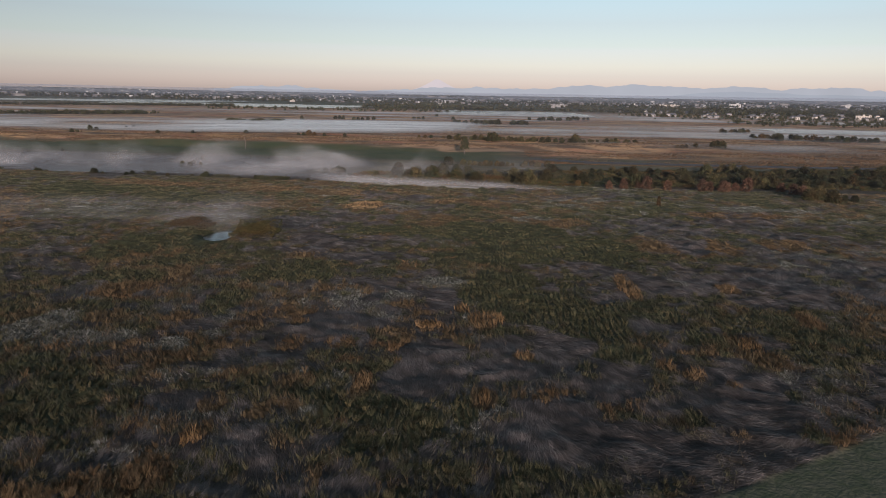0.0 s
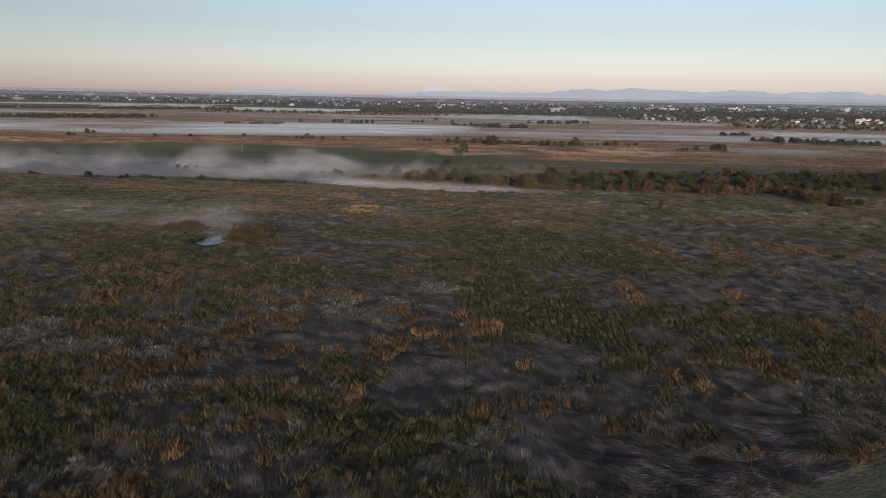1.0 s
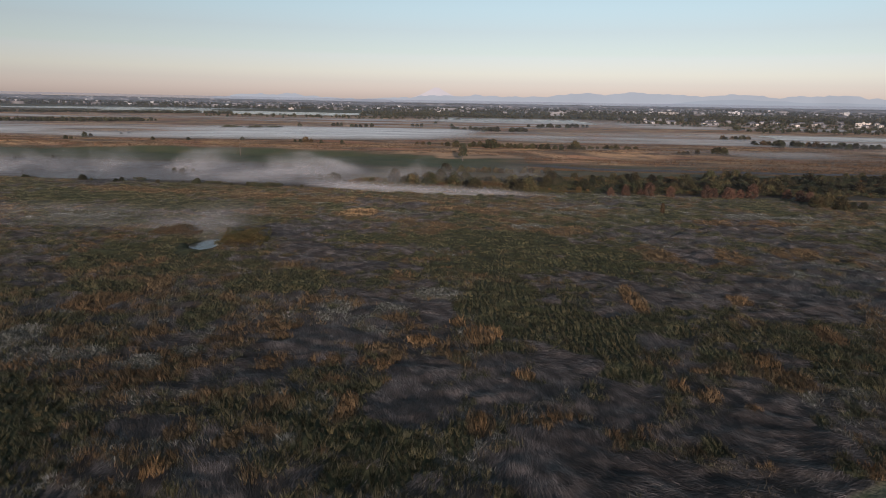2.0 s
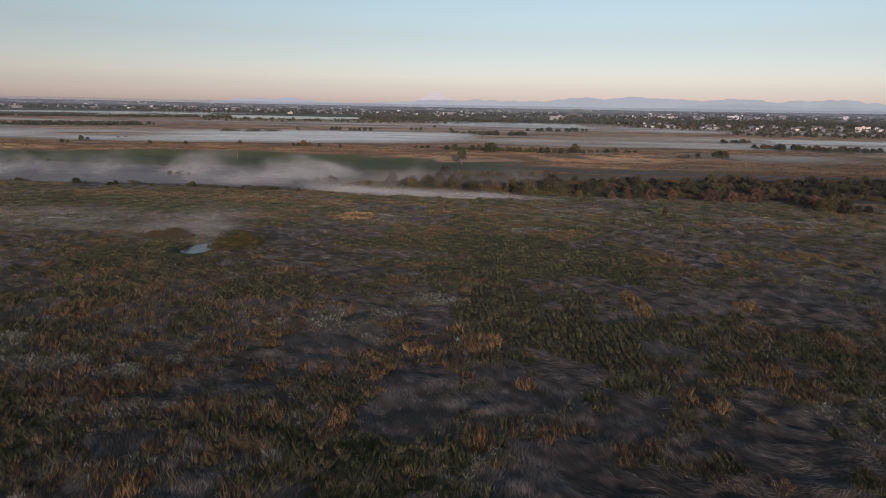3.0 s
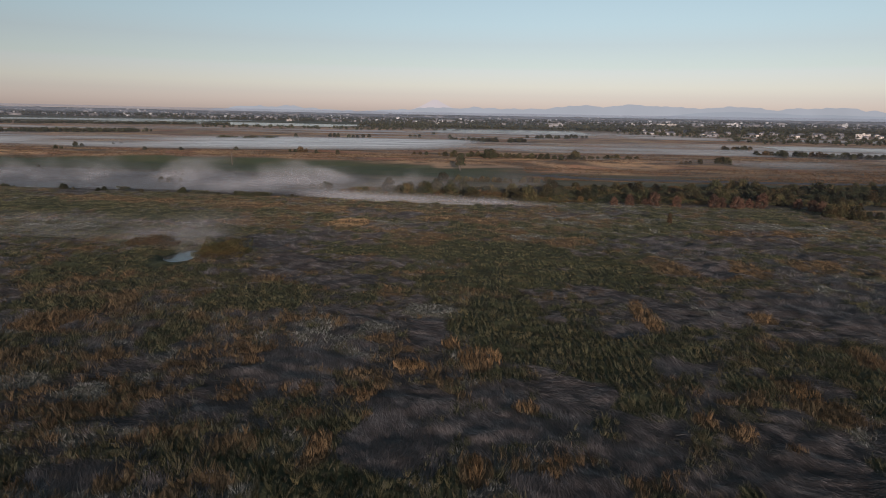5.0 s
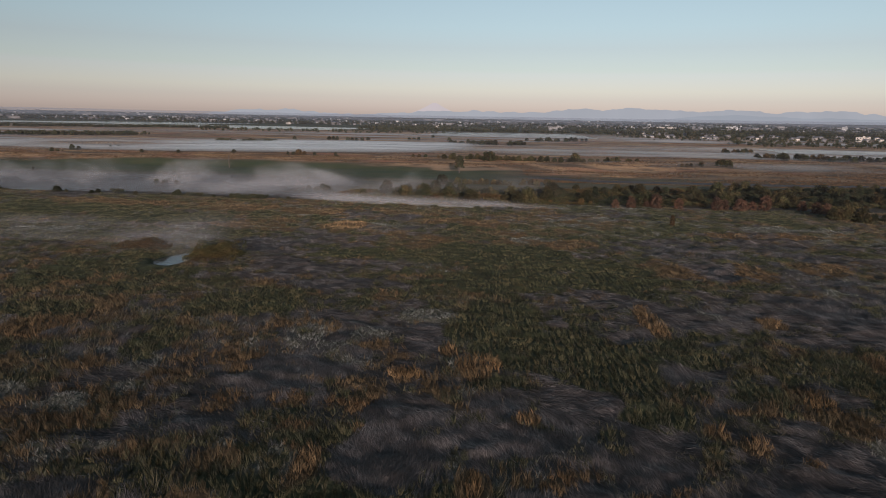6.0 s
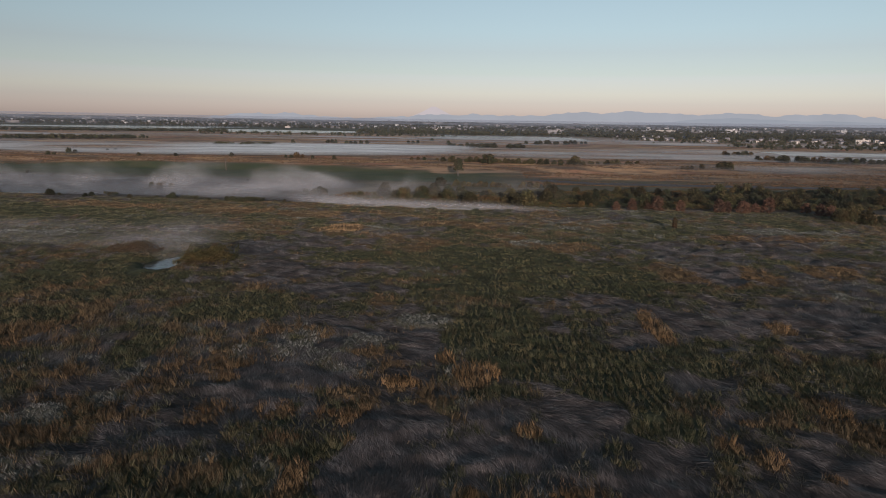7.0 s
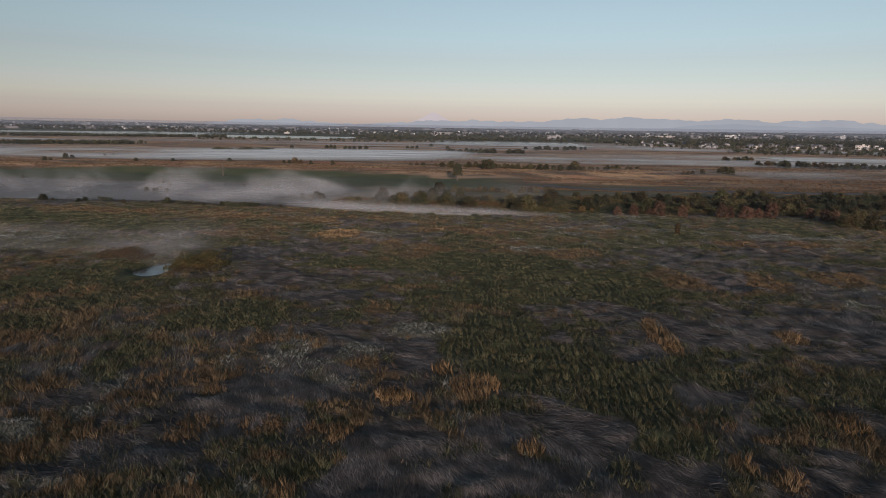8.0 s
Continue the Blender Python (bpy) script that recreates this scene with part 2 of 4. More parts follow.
def ground_material():
    m, t, shader, out = nodes_of("meadow_ground")
    where = position(t)
    streaks = position(t, (0.25, 1, 1))
    colour = mixed(t, noise_of(t, where, 0.5), (0.032, 0.028, 0.022), (0.06, 0.052, 0.042))
    thatch = mixed(t, noise_of(t, where, 1.1, 5), (0.056, 0.050, 0.048), (0.104, 0.092, 0.088))
    colour = mixed(t, attribute(t, "lodged"), colour, thatch)
    moss = mixed(t, noise_of(t, where, 0.8, 5), (0.024, 0.029, 0.015), (0.046, 0.050, 0.025))
    colour = mixed(t, attribute(t, "reedy"), colour, moss)
    straw = mixed(t, noise_of(t, where, 0.9, 5), (0.060, 0.041, 0.023), (0.100, 0.067, 0.036))
    colour = mixed(t, attribute(t, "dry"), colour, straw)
    weedy = mixed(t, noise_of(t, where, 1.5, 5), (0.055, 0.056, 0.040), (0.110, 0.106, 0.088))
    colour = mixed(t, attribute(t, "frost"), colour, weedy)
    tan = mixed(t, noise_of(t, streaks, 0.03, 6), (0.50, 0.30, 0.14), (0.33, 0.21, 0.115))
    tan = mixed(t, noise_of(t, streaks, 0.012, 5, 0.45, 0.6), tan, (0.30, 0.20, 0.125))
    tan = mixed(t, noise_of(t, where, 0.022, 6, 0.48, 0.62), tan, (0.31, 0.15, 0.085))
    tan = mixed(t, noise_of(t, streaks, 0.06, 6, 0.5, 0.62), tan, (0.11, 0.08, 0.055))
    tan = mixed(t, noise_of(t, streaks, 0.2, 5, 0.52, 0.66), tan, (0.10, 0.07, 0.045))
    colour = mixed(t, attribute(t, "tan"), colour, tan)
    green = mixed(t, noise_of(t, where, 0.08, 5), (0.045, 0.062, 0.026), (0.075, 0.075, 0.035))
    colour = mixed(t, attribute(t, "green"), colour, green)
    mown = mixed(t, noise_of(t, where, 0.7, 6), (0.045, 0.056, 0.032), (0.075, 0.078, 0.054))
    colour = mixed(t, attribute(t, "mown"), colour, mown)
    tar = mixed(t, noise_of(t, where, 0.4, 6), (0.055, 0.053, 0.06), (0.085, 0.08, 0.085))
    colour = mixed(t, attribute(t, "tar"), colour, tar)
    t.links.new(colour, shader.inputs["Base Color"])
    shader.inputs["Roughness"].default_value = 0.85
    shader.inputs["Specular IOR Level"].default_value = 0.2
    bumped(t, shader, noise_of(t, where, 2.5, 6), 0.35, 0.2)
    return m


def water_material():
    m, t, shader, out = nodes_of("still_water")
    shader.inputs["Base Color"].default_value = (0.02, 0.028, 0.03, 1)
    shader.inputs["Roughness"].default_value = 0.14
    shader.inputs["IOR"].default_value = 1.33
    bumped(t, shader, noise_of(t, position(t), 0.5, 3), 0.02, 0.05)
    return m


def mist_material(name, grain, opacity, white=0.86, blue=1.04, onward=0.35):
    """Fine droplets: a white scatterer that is mostly open, thick where its density says, with wisps."""
    m, t, shader, out = nodes_of(name)
    t.nodes.remove(shader)
    wisps = noise_of(t, position(t, (0.6, 1, 1.6)), grain, 5, 0.3, 0.7)
    times = add(t, "ShaderNodeMath")
    times.operation = "MULTIPLY"
    t.links.new(attribute(t, "thickness"), times.inputs[0])
    swing = add(t, "ShaderNodeMapRange", **{"To Min": 0.3 * opacity, "To Max": 1.5 * opacity})
    t.links.new(wisps, swing.inputs["Value"])
    t.links.new(swing.outputs["Result"], times.inputs[1])
    upper = add(t, "ShaderNodeBsdfDiffuse", Color=(white, white * 1.01, white * blue, 1))
    lower = add(t, "ShaderNodeBsdfTranslucent", Color=(white, white * 1.01, white * blue, 1))
    drops = add(t, "ShaderNodeMixShader", Fac=onward)
    t.links.new(upper.outputs[0], drops.inputs[1])
    t.links.new(lower.outputs[0], drops.inputs[2])
    clear = add(t, "ShaderNodeBsdfTransparent")
    mix = add(t, "ShaderNodeMixShader")
    t.links.new(times.outputs[0], mix.inputs[0])
    t.links.new(clear.outputs[0], mix.inputs[1])
    t.links.new(drops.outputs[0], mix.inputs[2])
    t.links.new(mix.outputs[0], out.inputs["Surface"])
    return m


def haze_glow_material(name, colour, strength):
    """Far hills that glow: tens of kilometres of lit air put into their colour."""
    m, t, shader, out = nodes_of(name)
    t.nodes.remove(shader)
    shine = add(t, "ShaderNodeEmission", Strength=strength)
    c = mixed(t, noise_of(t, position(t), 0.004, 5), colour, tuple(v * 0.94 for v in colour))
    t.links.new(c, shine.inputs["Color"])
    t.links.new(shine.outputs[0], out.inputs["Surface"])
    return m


GROUND = ground_material()
WATER = water_material()
REED_GREEN = plant_material("green_reed", (0.042, 0.047, 0.024), (0.074, 0.072, 0.036), (0.120, 0.098, 0.048), 0.06, 0.45, spread=0.25, tone="tone", dew=1.0)
REED_DRY = plant_material("dry_reed", (0.150, 0.094, 0.048), (0.112, 0.086, 0.048), (0.078, 0.062, 0.036), 0.06, 0.6, spread=0.2, tone="tone", dew=0.6)
REED_PLUME = plant_material("reed_plume", (0.24, 0.15, 0.072), (0.20, 0.14, 0.08), (0.13, 0.085, 0.045), 0.3, 1.2, spread=0.3, tone="tone")
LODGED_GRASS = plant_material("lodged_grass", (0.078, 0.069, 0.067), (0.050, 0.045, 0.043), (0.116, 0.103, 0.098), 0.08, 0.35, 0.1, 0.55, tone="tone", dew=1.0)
FROST_LEAF = plant_material("frosted_leaf", (0.20, 0.20, 0.185), (0.13, 0.135, 0.118), (0.075, 0.077, 0.052), 0.2, 0.9, 0.15, 0.35, tone="tone", dew=1.0)
BARK = plain_material("bark", (0.07, 0.055, 0.045), (0.12, 0.10, 0.085), 3.0, 0.9, 0.5)
LEAF_WILLOW = plant_material("willow_leaf", (0.042, 0.046, 0.020), (0.068, 0.060, 0.026), (0.100, 0.068, 0.030), 0.03, 0.3, each=0.4)
UNDER_WILLOW = plant_material("willow_undergrowth", (0.055, 0.060, 0.026), (0.092, 0.080, 0.033), (0.140, 0.092, 0.038), 0.03, 0.3)
LEAF_DARK = plant_material("dark_leaf", (0.028, 0.036, 0.019), (0.048, 0.050, 0.025), (0.074, 0.058, 0.033), 0.03, 0.3, each=0.4)
UNDER_DARK = plant_material("dark_undergrowth", (0.034, 0.044, 0.022), (0.062, 0.064, 0.030), (0.096, 0.074, 0.040), 0.03, 0.3)
LEAF_AMBER = plant_material("amber_leaf", (0.105, 0.064, 0.024), (0.074, 0.056, 0.022), (0.130, 0.066, 0.028), 0.05, 0.4, each=0.4)
UNDER_AMBER = plant_material("amber_undergrowth", (0.110, 0.066, 0.026), (0.074, 0.056, 0.022), (0.130, 0.066, 0.028), 0.05, 0.4)
LEAF_TAWNY = plant_material("tawny_leaf", (0.085, 0.058, 0.026), (0.06, 0.05, 0.026), (0.105, 0.06, 0.03), 0.05, 0.3, each=0.4)
LEAF_RUSSET = plant_material("russet_leaf", (0.120, 0.064, 0.040), (0.09, 0.053, 0.034), (0.065, 0.042, 0.028), 0.1, 0.6, each=0.4)
WALL_WHITE = plain_material("white_render", (0.56, 0.51, 0.45), (0.48, 0.44, 0.39), 0.1, 0.7, 0.05, 0.2)
WALL_BRIGHT = plain_material("bright_cladding", (0.80, 0.78, 0.74), (0.68, 0.67, 0.65), 0.05, 0.6, 0.02, 0.15)
WALL_TOWN = plain_material("town_wall", (0.30, 0.29, 0.28), (0.14, 0.135, 0.135), 0.02, 0.8, 0.05, 0.5)
ROOF_GREY = plain_material("grey_roof_tile", (0.08, 0.085, 0.10), (0.15, 0.145, 0.15), 0.05, 0.6, 0.1, 0.4)
GLASS = plain_material("window_glass", (0.03, 0.035, 0.04), (0.05, 0.055, 0.06), 0.5, 0.15, 0.0)
TIMBER = plain_material("weathered_timber", (0.05, 0.038, 0.03), (0.09, 0.07, 0.055), 4.0, 0.85, 0.4)


# ---- mesh helpers ----
def triangles(name, co, tri, material, parent=None):
    """One mesh object from arrays of corners and triangles."""
    me = bpy.data.meshes.new(name)
    me.vertices.add(len(co))
    me.vertices.foreach_set("co", np.asarray(co, np.float32).ravel())
    me.loops.add(3 * len(tri))
    me.loops.foreach_set("vertex_index", np.asarray(tri, np.int32).ravel())
    me.polygons.add(len(tri))
    me.polygons.foreach_set("loop_start", np.arange(len(tri), dtype=np.int32) * 3)
    me.update(calc_edges=True)
    me.materials.append(material)
    ob = new(name, me)
    ob.parent = parent
    return ob


def part(name, bm, material, parent, label=""):
    """A bmesh as one mesh object under a thing or a part."""
    me = bpy.data.meshes.new(name)
    bm.to_mesh(me)
    bm.free()
    me.materials.append(material)
    ob = new(name, me)
    ob.parent = parent
    return tagged(ob, label)


def sheet(name, xs, ys, height, material):
    gx, gy = np.meshgrid(xs, ys)
    co = np.stack([gx, gy, height(gx, gy)], -1).reshape(-1, 3)
    n = np.arange(len(co)).reshape(gx.shape)
    a, b, c, d = n[:-1, :-1].ravel(), n[:-1, 1:].ravel(), n[1:, 1:].ravel(), n[1:, :-1].ravel()
    tri = np.concatenate([np.stack([a, b, c], -1), np.stack([a, c, d], -1)])
    return triangles(name, co, tri, material), gx.ravel(), gy.ravel()


def weigh(ob, name, values):
    ob.data.attributes.new(name, "FLOAT", "POINT").data.foreach_set("value", np.asarray(values, np.float32))


def grown(start, stop, step, factor):
    """Places from start to stop whose spacing grows."""
    out = [start]
    while out[-1] < stop:
        out.append(out[-1] + step)
        step *= factor
    return np.array(out)


def box(bm, x0, x1, y0, y1, z0, z1):
    m = Matrix.Translation(((x0 + x1) / 2, (y0 + y1) / 2, (z0 + z1) / 2)) @ Matrix.Diagonal((x1 - x0, y1 - y0, z1 - z0, 1))
    bmesh.ops.create_cube(bm, size=1, matrix=m)


def limb(bm, a, b, ra, rb, sides=6):
    """A tapered round stick from a to b."""
    a, b = Vector(a), Vector(b)
    m = Matrix.Translation((a + b) / 2) @ (b - a).to_track_quat("Z", "Y").to_matrix().to_4x4()
    bmesh.ops.create_cone(bm, cap_ends=True, segments=sides, radius1=ra, radius2=rb, depth=(b - a).length, matrix=m)


# ---- the ground: one sheet to the horizon ----
side = grown(150, 4900, 1.6, 1.07)
middle = np.concatenate([-np.arange(62, 150, 0.8)[::-1], np.arange(-61.5, 61.8, 0.5), np.arange(62, 150, 0.8)])
xs = np.concatenate([-side[::-1], middle, side])
ys = np.concatenate([-grown(0, 4900, 10, 1.3)[:0:-1], np.arange(0, 36, 4), np.arange(36, 110, 0.45), np.arange(110, 262, 0.9), grown(262, 4900, 1.2, 1.022)])
ground, gx, gy = sheet("ground", xs, ys, ground_height, GROUND)
ground.data.polygons.foreach_set("use_smooth", np.ones(len(ground.data.polygons), bool))
far = ramp(gy, 250, 275)
# Sunlit knoll put into the ground colour: tan shows here instead of green.
sunny = ramp(1.2 - ((gx + 12) / 24) ** 2 - ((gy - 391) / 11) ** 2, 0, 0.5)
lush = (1 - sunny) * ramp(gy, 328, 345) * ramp(400 + 12 * fractal(gx, gy, 60, 8) - 0.05 * (gx + 200) - gy, 0, 10) * ramp(40 - gx, 0, 60)
wild = ramp(gx, 40, 140) * ramp(560 - gy, 0, 80)
tan = (1 - 0.5 * wild) * (1 - 0.9 * ramp(gy, 1150, 1600)) * far * (1 - lush) * np.where(gy > 370, 1.0, 0.35) * (0.55 + 0.45 * fractal(gx * 0.3, gy, 50, 12))
weigh(ground, "tan", np.clip(1.35 * tan, 0, 1))
weigh(ground, "green", np.maximum(np.maximum(lush, far * ramp(372 - gy, 0, 10) * 0.5), 0.8 * ramp(gy, 1150, 1600)))
weigh(ground, "mown", np.maximum(verge(gx, gy), ramp(36 - gy, 0, 6)))
weigh(ground, "tar", road(gx, gy))
grows = np.zeros((len(gx), 4))
meadow = (gy > 34) & (gy < 262) & (np.abs(gx) < 0.95 * gy + 12)
grows[meadow] = cover(gx[meadow], gy[meadow])
shares = np.exp(14 * (grows - grows.max(1)[:, None]))
shares *= (meadow * ramp(bank_line(gx) + 6 - gy, 0, 5))[:, None] / shares.max(1)[:, None]
for n, name in enumerate(("lodged", "reedy", "dry", "frost")):
    weigh(ground, name, shares[:, n])
tagged(ground, "dark reed meadow giving way to tan autumn fields", "ground", kind="structure")


def water_sheet(name, x0, x1, y0, y1, z, label):
    bm = bmesh.new()
    bmesh.ops.create_grid(bm, x_segments=12, y_segments=12, size=0.5, matrix=Matrix.Translation(((x0 + x1) / 2, (y0 + y1) / 2, z)) @ Matrix.Diagonal((x1 - x0, y1 - y0, 1, 1)))
    for v in bm.verts:
        if not name.startswith("river"):
            rim = max(abs(v.co.x - (x0 + x1) / 2) / (x1 - x0), abs(v.co.y - (y0 + y1) / 2) / (y1 - y0)) * 2
            if rim > 0.9:
                v.co.x += (noise.noise(v.co * 0.01) * 0.09) * (x1 - x0)
                v.co.y += (noise.noise(v.co * 0.013 + Vector((9, 0, 0))) * 0.12) * (y1 - y0)
    ob = part(name, bm, WATER, None)
    return tagged(ob, label, "water", kind="structure")


water_sheet("river_water", -900, -70, 225, 345, -0.9, "still grey river water under drifting mist")
water_sheet("pond_water", -74.5, -62.5, 135, 153, -0.02, "small still pond among reeds reflecting the sky")
water_sheet("reservoir_water", -2100, -760, 1500, 1900, 0.5, "pale reservoir water reflecting the morning sky")
water_sheet("lake_water", -900, -290, 1290, 1560, 0.5, "pale lake water reflecting the morning sky")
water_sheet("marsh_water", -95, 170, 1060, 1300, 0.5, "pale marsh water reflecting the morning sky")
water_sheet("fen_water", 300, 640, 690, 770, 0.45, "pale fen water reflecting the morning sky")


# ---- mist ----
def mist(name, xs, ys, heights, density, material, label, wobble=0.3, rise=0.0):
    """Thin level sheets, one over the other, whose density varies over the plan and thins upwards."""
    gx, gy = np.meshgrid(xs, ys)
    cos, tris, dens = [], [], []
    n = np.arange(gx.size).reshape(gx.shape)
    a, b, c, d = n[:-1, :-1].ravel(), n[:-1, 1:].ravel(), n[1:, 1:].ravel(), n[1:, :-1].ravel()
    tri = np.concatenate([np.stack([a, b, c], -1), np.stack([a, c, d], -1)])
    for k, z in enumerate(heights):
        dd = np.clip(density(gx, gy, z), 0, 1).ravel()
        seen = dd[tri].max(1) > 0.004
        cos.append(np.stack([gx.ravel(), gy.ravel(), np.full(gx.size, z) + rise * lift(gx, gy).ravel() + wobble * (fractal(gx, gy, 14, 50 + k) - 0.5).ravel()], -1))
        tris.append(tri[seen] + k * gx.size)
        dens.append(dd)
    ob = triangles(name, np.concatenate(cos), np.concatenate(tris), material)
    ob.data.polygons.foreach_set("use_smooth", np.ones(len(ob.data.polygons), bool))
    weigh(ob, "thickness", np.concatenate(dens))
    return tagged(ob, label, "mist", kind="stuff")


MIST = mist_material("mist", 0.04, 1.0, 0.42, 1.04, 0.45)
LOW_MIST = mist_material("low_mist", 0.015, 1.0, 0.95, 1.0)
HAZE = mist_material("haze", 0.003, 1.0, 0.8, 1.12)


def mist_curtains(name, xs, ys, zs, density, material, label, sway=3.0):
    """Thin upright veils, one behind the other, that bend to and fro and whose density varies along and up."""
    gx, gz = np.meshgrid(xs, zs)
    n = np.arange(gx.size).reshape(gx.shape)
    a, b, c, d = n[:-1, :-1].ravel(), n[:-1, 1:].ravel(), n[1:, 1:].ravel(), n[1:, :-1].ravel()
    tri = np.concatenate([np.stack([a, b, c], -1), np.stack([a, c, d], -1)])
    cos, tris, dens = [], [], []
    for k, y in enumerate(ys):
        gy = y + sway * 2 * (fractal(gx, gz * 2, 18, 300 + k, 2) - 0.5)
        dd = np.clip(density(gx, np.full_like(gx, y), gz, k), 0, 1).ravel()
        cos.append(np.stack([gx.ravel(), gy.ravel(), gz.ravel()], -1))
        tris.append(tri[dd[tri].max(1) > 0.003] + k * gx.size)
        dens.append(dd)
    ob = triangles(name, np.concatenate(cos), np.concatenate(tris), material)
    ob.data.polygons.foreach_set("use_smooth", np.ones(len(ob.data.polygons), bool))
    weigh(ob, "thickness", np.concatenate(dens))
    return tagged(ob, label, "mist", kind="stuff")


def river_mist(x, y, z, k):
    """Billows over the broad reach of the river, ragged at their tops."""
    foot = ramp(y, 247 + 7 * ramp(-x, 160, 230), 254 + 7 * ramp(-x, 160, 230)) * ramp(334 - y, 0, 40)
    foot = foot * (0.45 * ramp(-x, 22, 48) + 0.55 * ramp(-x, 58, 80)) * ramp(x, -430, -330)
    swell = fractal(x + 0.9 * z, 0 * x + 0.25 * y, 27, 61, 3)
    top = 1.5 + 9.0 * ramp(0.75 * swell + 0.25 * fractal(x + 0.8 * z, 0.3 * z + 3 * y, 9, 62, 3), 0.32, 0.66)
    billow = fractal(x + 1.4 * z, 1.7 * z + 0.2 * y, 17, 320, 3)
    puffs = ramp(0.72 * billow + 0.28 * fractal(x + 1.0 * z, 1.5 * z + 9 * k, 7, 321 + k, 3), 0.38, 0.60)
    low = 0.3 * ramp(2.4 - z, 0, 2.0)
    return 0.24 * foot * np.maximum(ramp(top - z, 0, 3.6) * (0.08 + 1.0 * puffs), low)


mist_curtains("river_mist", np.arange(-420, -18, 2.4), np.arange(250, 342, 6.5), np.concatenate([[-0.8], np.arange(0.2, 13, 0.8)]), river_mist, MIST,
              "white morning mist rising in puffs from the river")


def river_film(x, y, z):
    return 0.42 * ramp(y, 248 + 7 * ramp(-x, 160, 230), 252 + 7 * ramp(-x, 160, 230)) * ramp(336 - y, 0, 30) * ramp(-x, 50, 75) * (0.5 + 0.8 * fractal(x * 0.5, y, 16, 65)) * ramp(2.2 - z, 0, 1.6)


mist("river_film", np.arange(-420, -40, 4.0), np.arange(244, 340, 3.0), (-0.5, 0.1, 0.7, 1.3), river_film, MIST, "low film of mist lying on the river water", 0.5)


def tail_mist(x, y, z, k):
    """A low tongue of mist along the creek, and a thin breath in the thicket behind it."""
    tongue = 2.4 * ramp(1 - ((x + 26 + 2.0 * (y - 242)) / 46) ** 2, 0, 0.7) * ramp(252 - y, 0, 8) * ramp(3.4 - 0.02 * (x + 40) - z, 0, 2.6)
    breath = 0.22 * ramp(1 - ((x + 10) / 45) ** 2, 0, 0.9) * ramp(y, 256, 262) * ramp(8.5 - z, 0, 6) * ramp(fractal(x + z, z * 1.3 + 7 * k, 20, 360 + k, 3), 0.42, 0.7)
    return 0.2 * np.maximum(tongue * (0.45 + 0.7 * fractal(x, z * 3, 14, 350 + k, 3)), breath)


mist_curtains("creek_mist", np.arange(-80, 85, 2.4), np.arange(235, 300, 4.5), np.arange(0.0, 9, 0.7), tail_mist, MIST, "thin mist lying along the creek and its thicket", 1.5)


def pond_mist(x, y, z, k):
    veil = ramp(1 - ((x + 118) / 60) ** 2, 0, 0.9) * ramp(3.4 - z, 0, 3.0)
    rise = 1.6 * ramp(1 - ((x + 74 + 1.2 * z) / 13) ** 2, 0, 1.0) * ramp(5.5 - z, 0, 4.5) * ramp(y, 142, 147)
    return 0.06 * np.maximum(veil * ramp(y, 149, 156), rise) * (0.35 + 1.1 * ramp(fractal(x + z, z * 2 + 5 * k, 22, 370 + k, 3), 0.3, 0.7))


mist_curtains("pond_mist", np.arange(-185, -58, 2.4), np.arange(146, 188, 5.0), np.arange(0.0, 6, 0.6), pond_mist, MIST, "faint mist drifting from the pond over reeds")


def meadow_veil(x, y, z):
    streak = ramp(fractal(x * 0.2, y, 30, 77, 3), 0.38, 0.62)
    return 0.22 * streak * ramp(y, 392, 420) * ramp(575 - y, 0, 40) * ramp(x, 30, 110)


mist("meadow_veil", np.arange(20, 460, 9), np.arange(388, 580, 6), (0.9, 2.2, 3.4), meadow_veil, LOW_MIST, "thin veil of mist over the rough fields")


def field_mist(x, y, z):
    far_side = 760 + 60 * smooth_noise(x, y, 200, 72)
    foot = ramp(y, 485 + 0.25 * (x + 250) * (x > -250), 540 + 0.25 * (x + 250) * (x > -250)) * ramp(far_side - y, 0, 110) * ramp(-x, 5, 60)
    veil = 0.9 * ramp(y, 540, 585) * ramp(690 - y, 0, 60) * ramp(x, -40, 60)
    streak = 0.4 + 0.75 * ramp(fractal(x * 0.22, y, 38, 73, 3), 0.3, 0.55)
    return (0.9 * foot * (0.7 + 0.3 * ramp(x, -380, -200)) + 0.45 * veil * ramp(2.4 - z, 0, 1.2)) * streak * ramp(2.6 + 1.8 * ramp(x, -380, -200) - z, 0, 2.4)


mist("field_mist", np.arange(-900, 700, 12), np.arange(490, 830, 6), (0.8, 1.5, 2.2, 2.9, 3.7), field_mist, LOW_MIST, "flat white ground mist over the fields")


def far_mist(x, y, z):
    streak = ramp(fractal(x * 0.15, y, 60, 83, 3), 0.35, 0.6)
    return 0.4 * streak * ramp(y, 950, 1010) * ramp(1330 - y, 0, 150) * ramp(x, -160, -60) * ramp(300 - x, 0, 150)


mist("marsh_mist", np.arange(-200, 420, 16), np.arange(940, 1340, 12), (1.5, 3.0), far_mist, LOW_MIST, "flat mist over the distant marsh")


def plain_mist(x, y, z):
    streak = ramp(fractal(x * 0.12, y, 55, 87, 4), 0.42, 0.66)
    return 0.34 * streak * ramp(y, 560, 640) * ramp(1180 - y, 0, 120)


mist("plain_mist", np.arange(-1000, 960, 20), np.arange(550, 1190, 9), (0.9, 1.7), plain_mist, LOW_MIST, "thin streaks of ground mist over the plain")


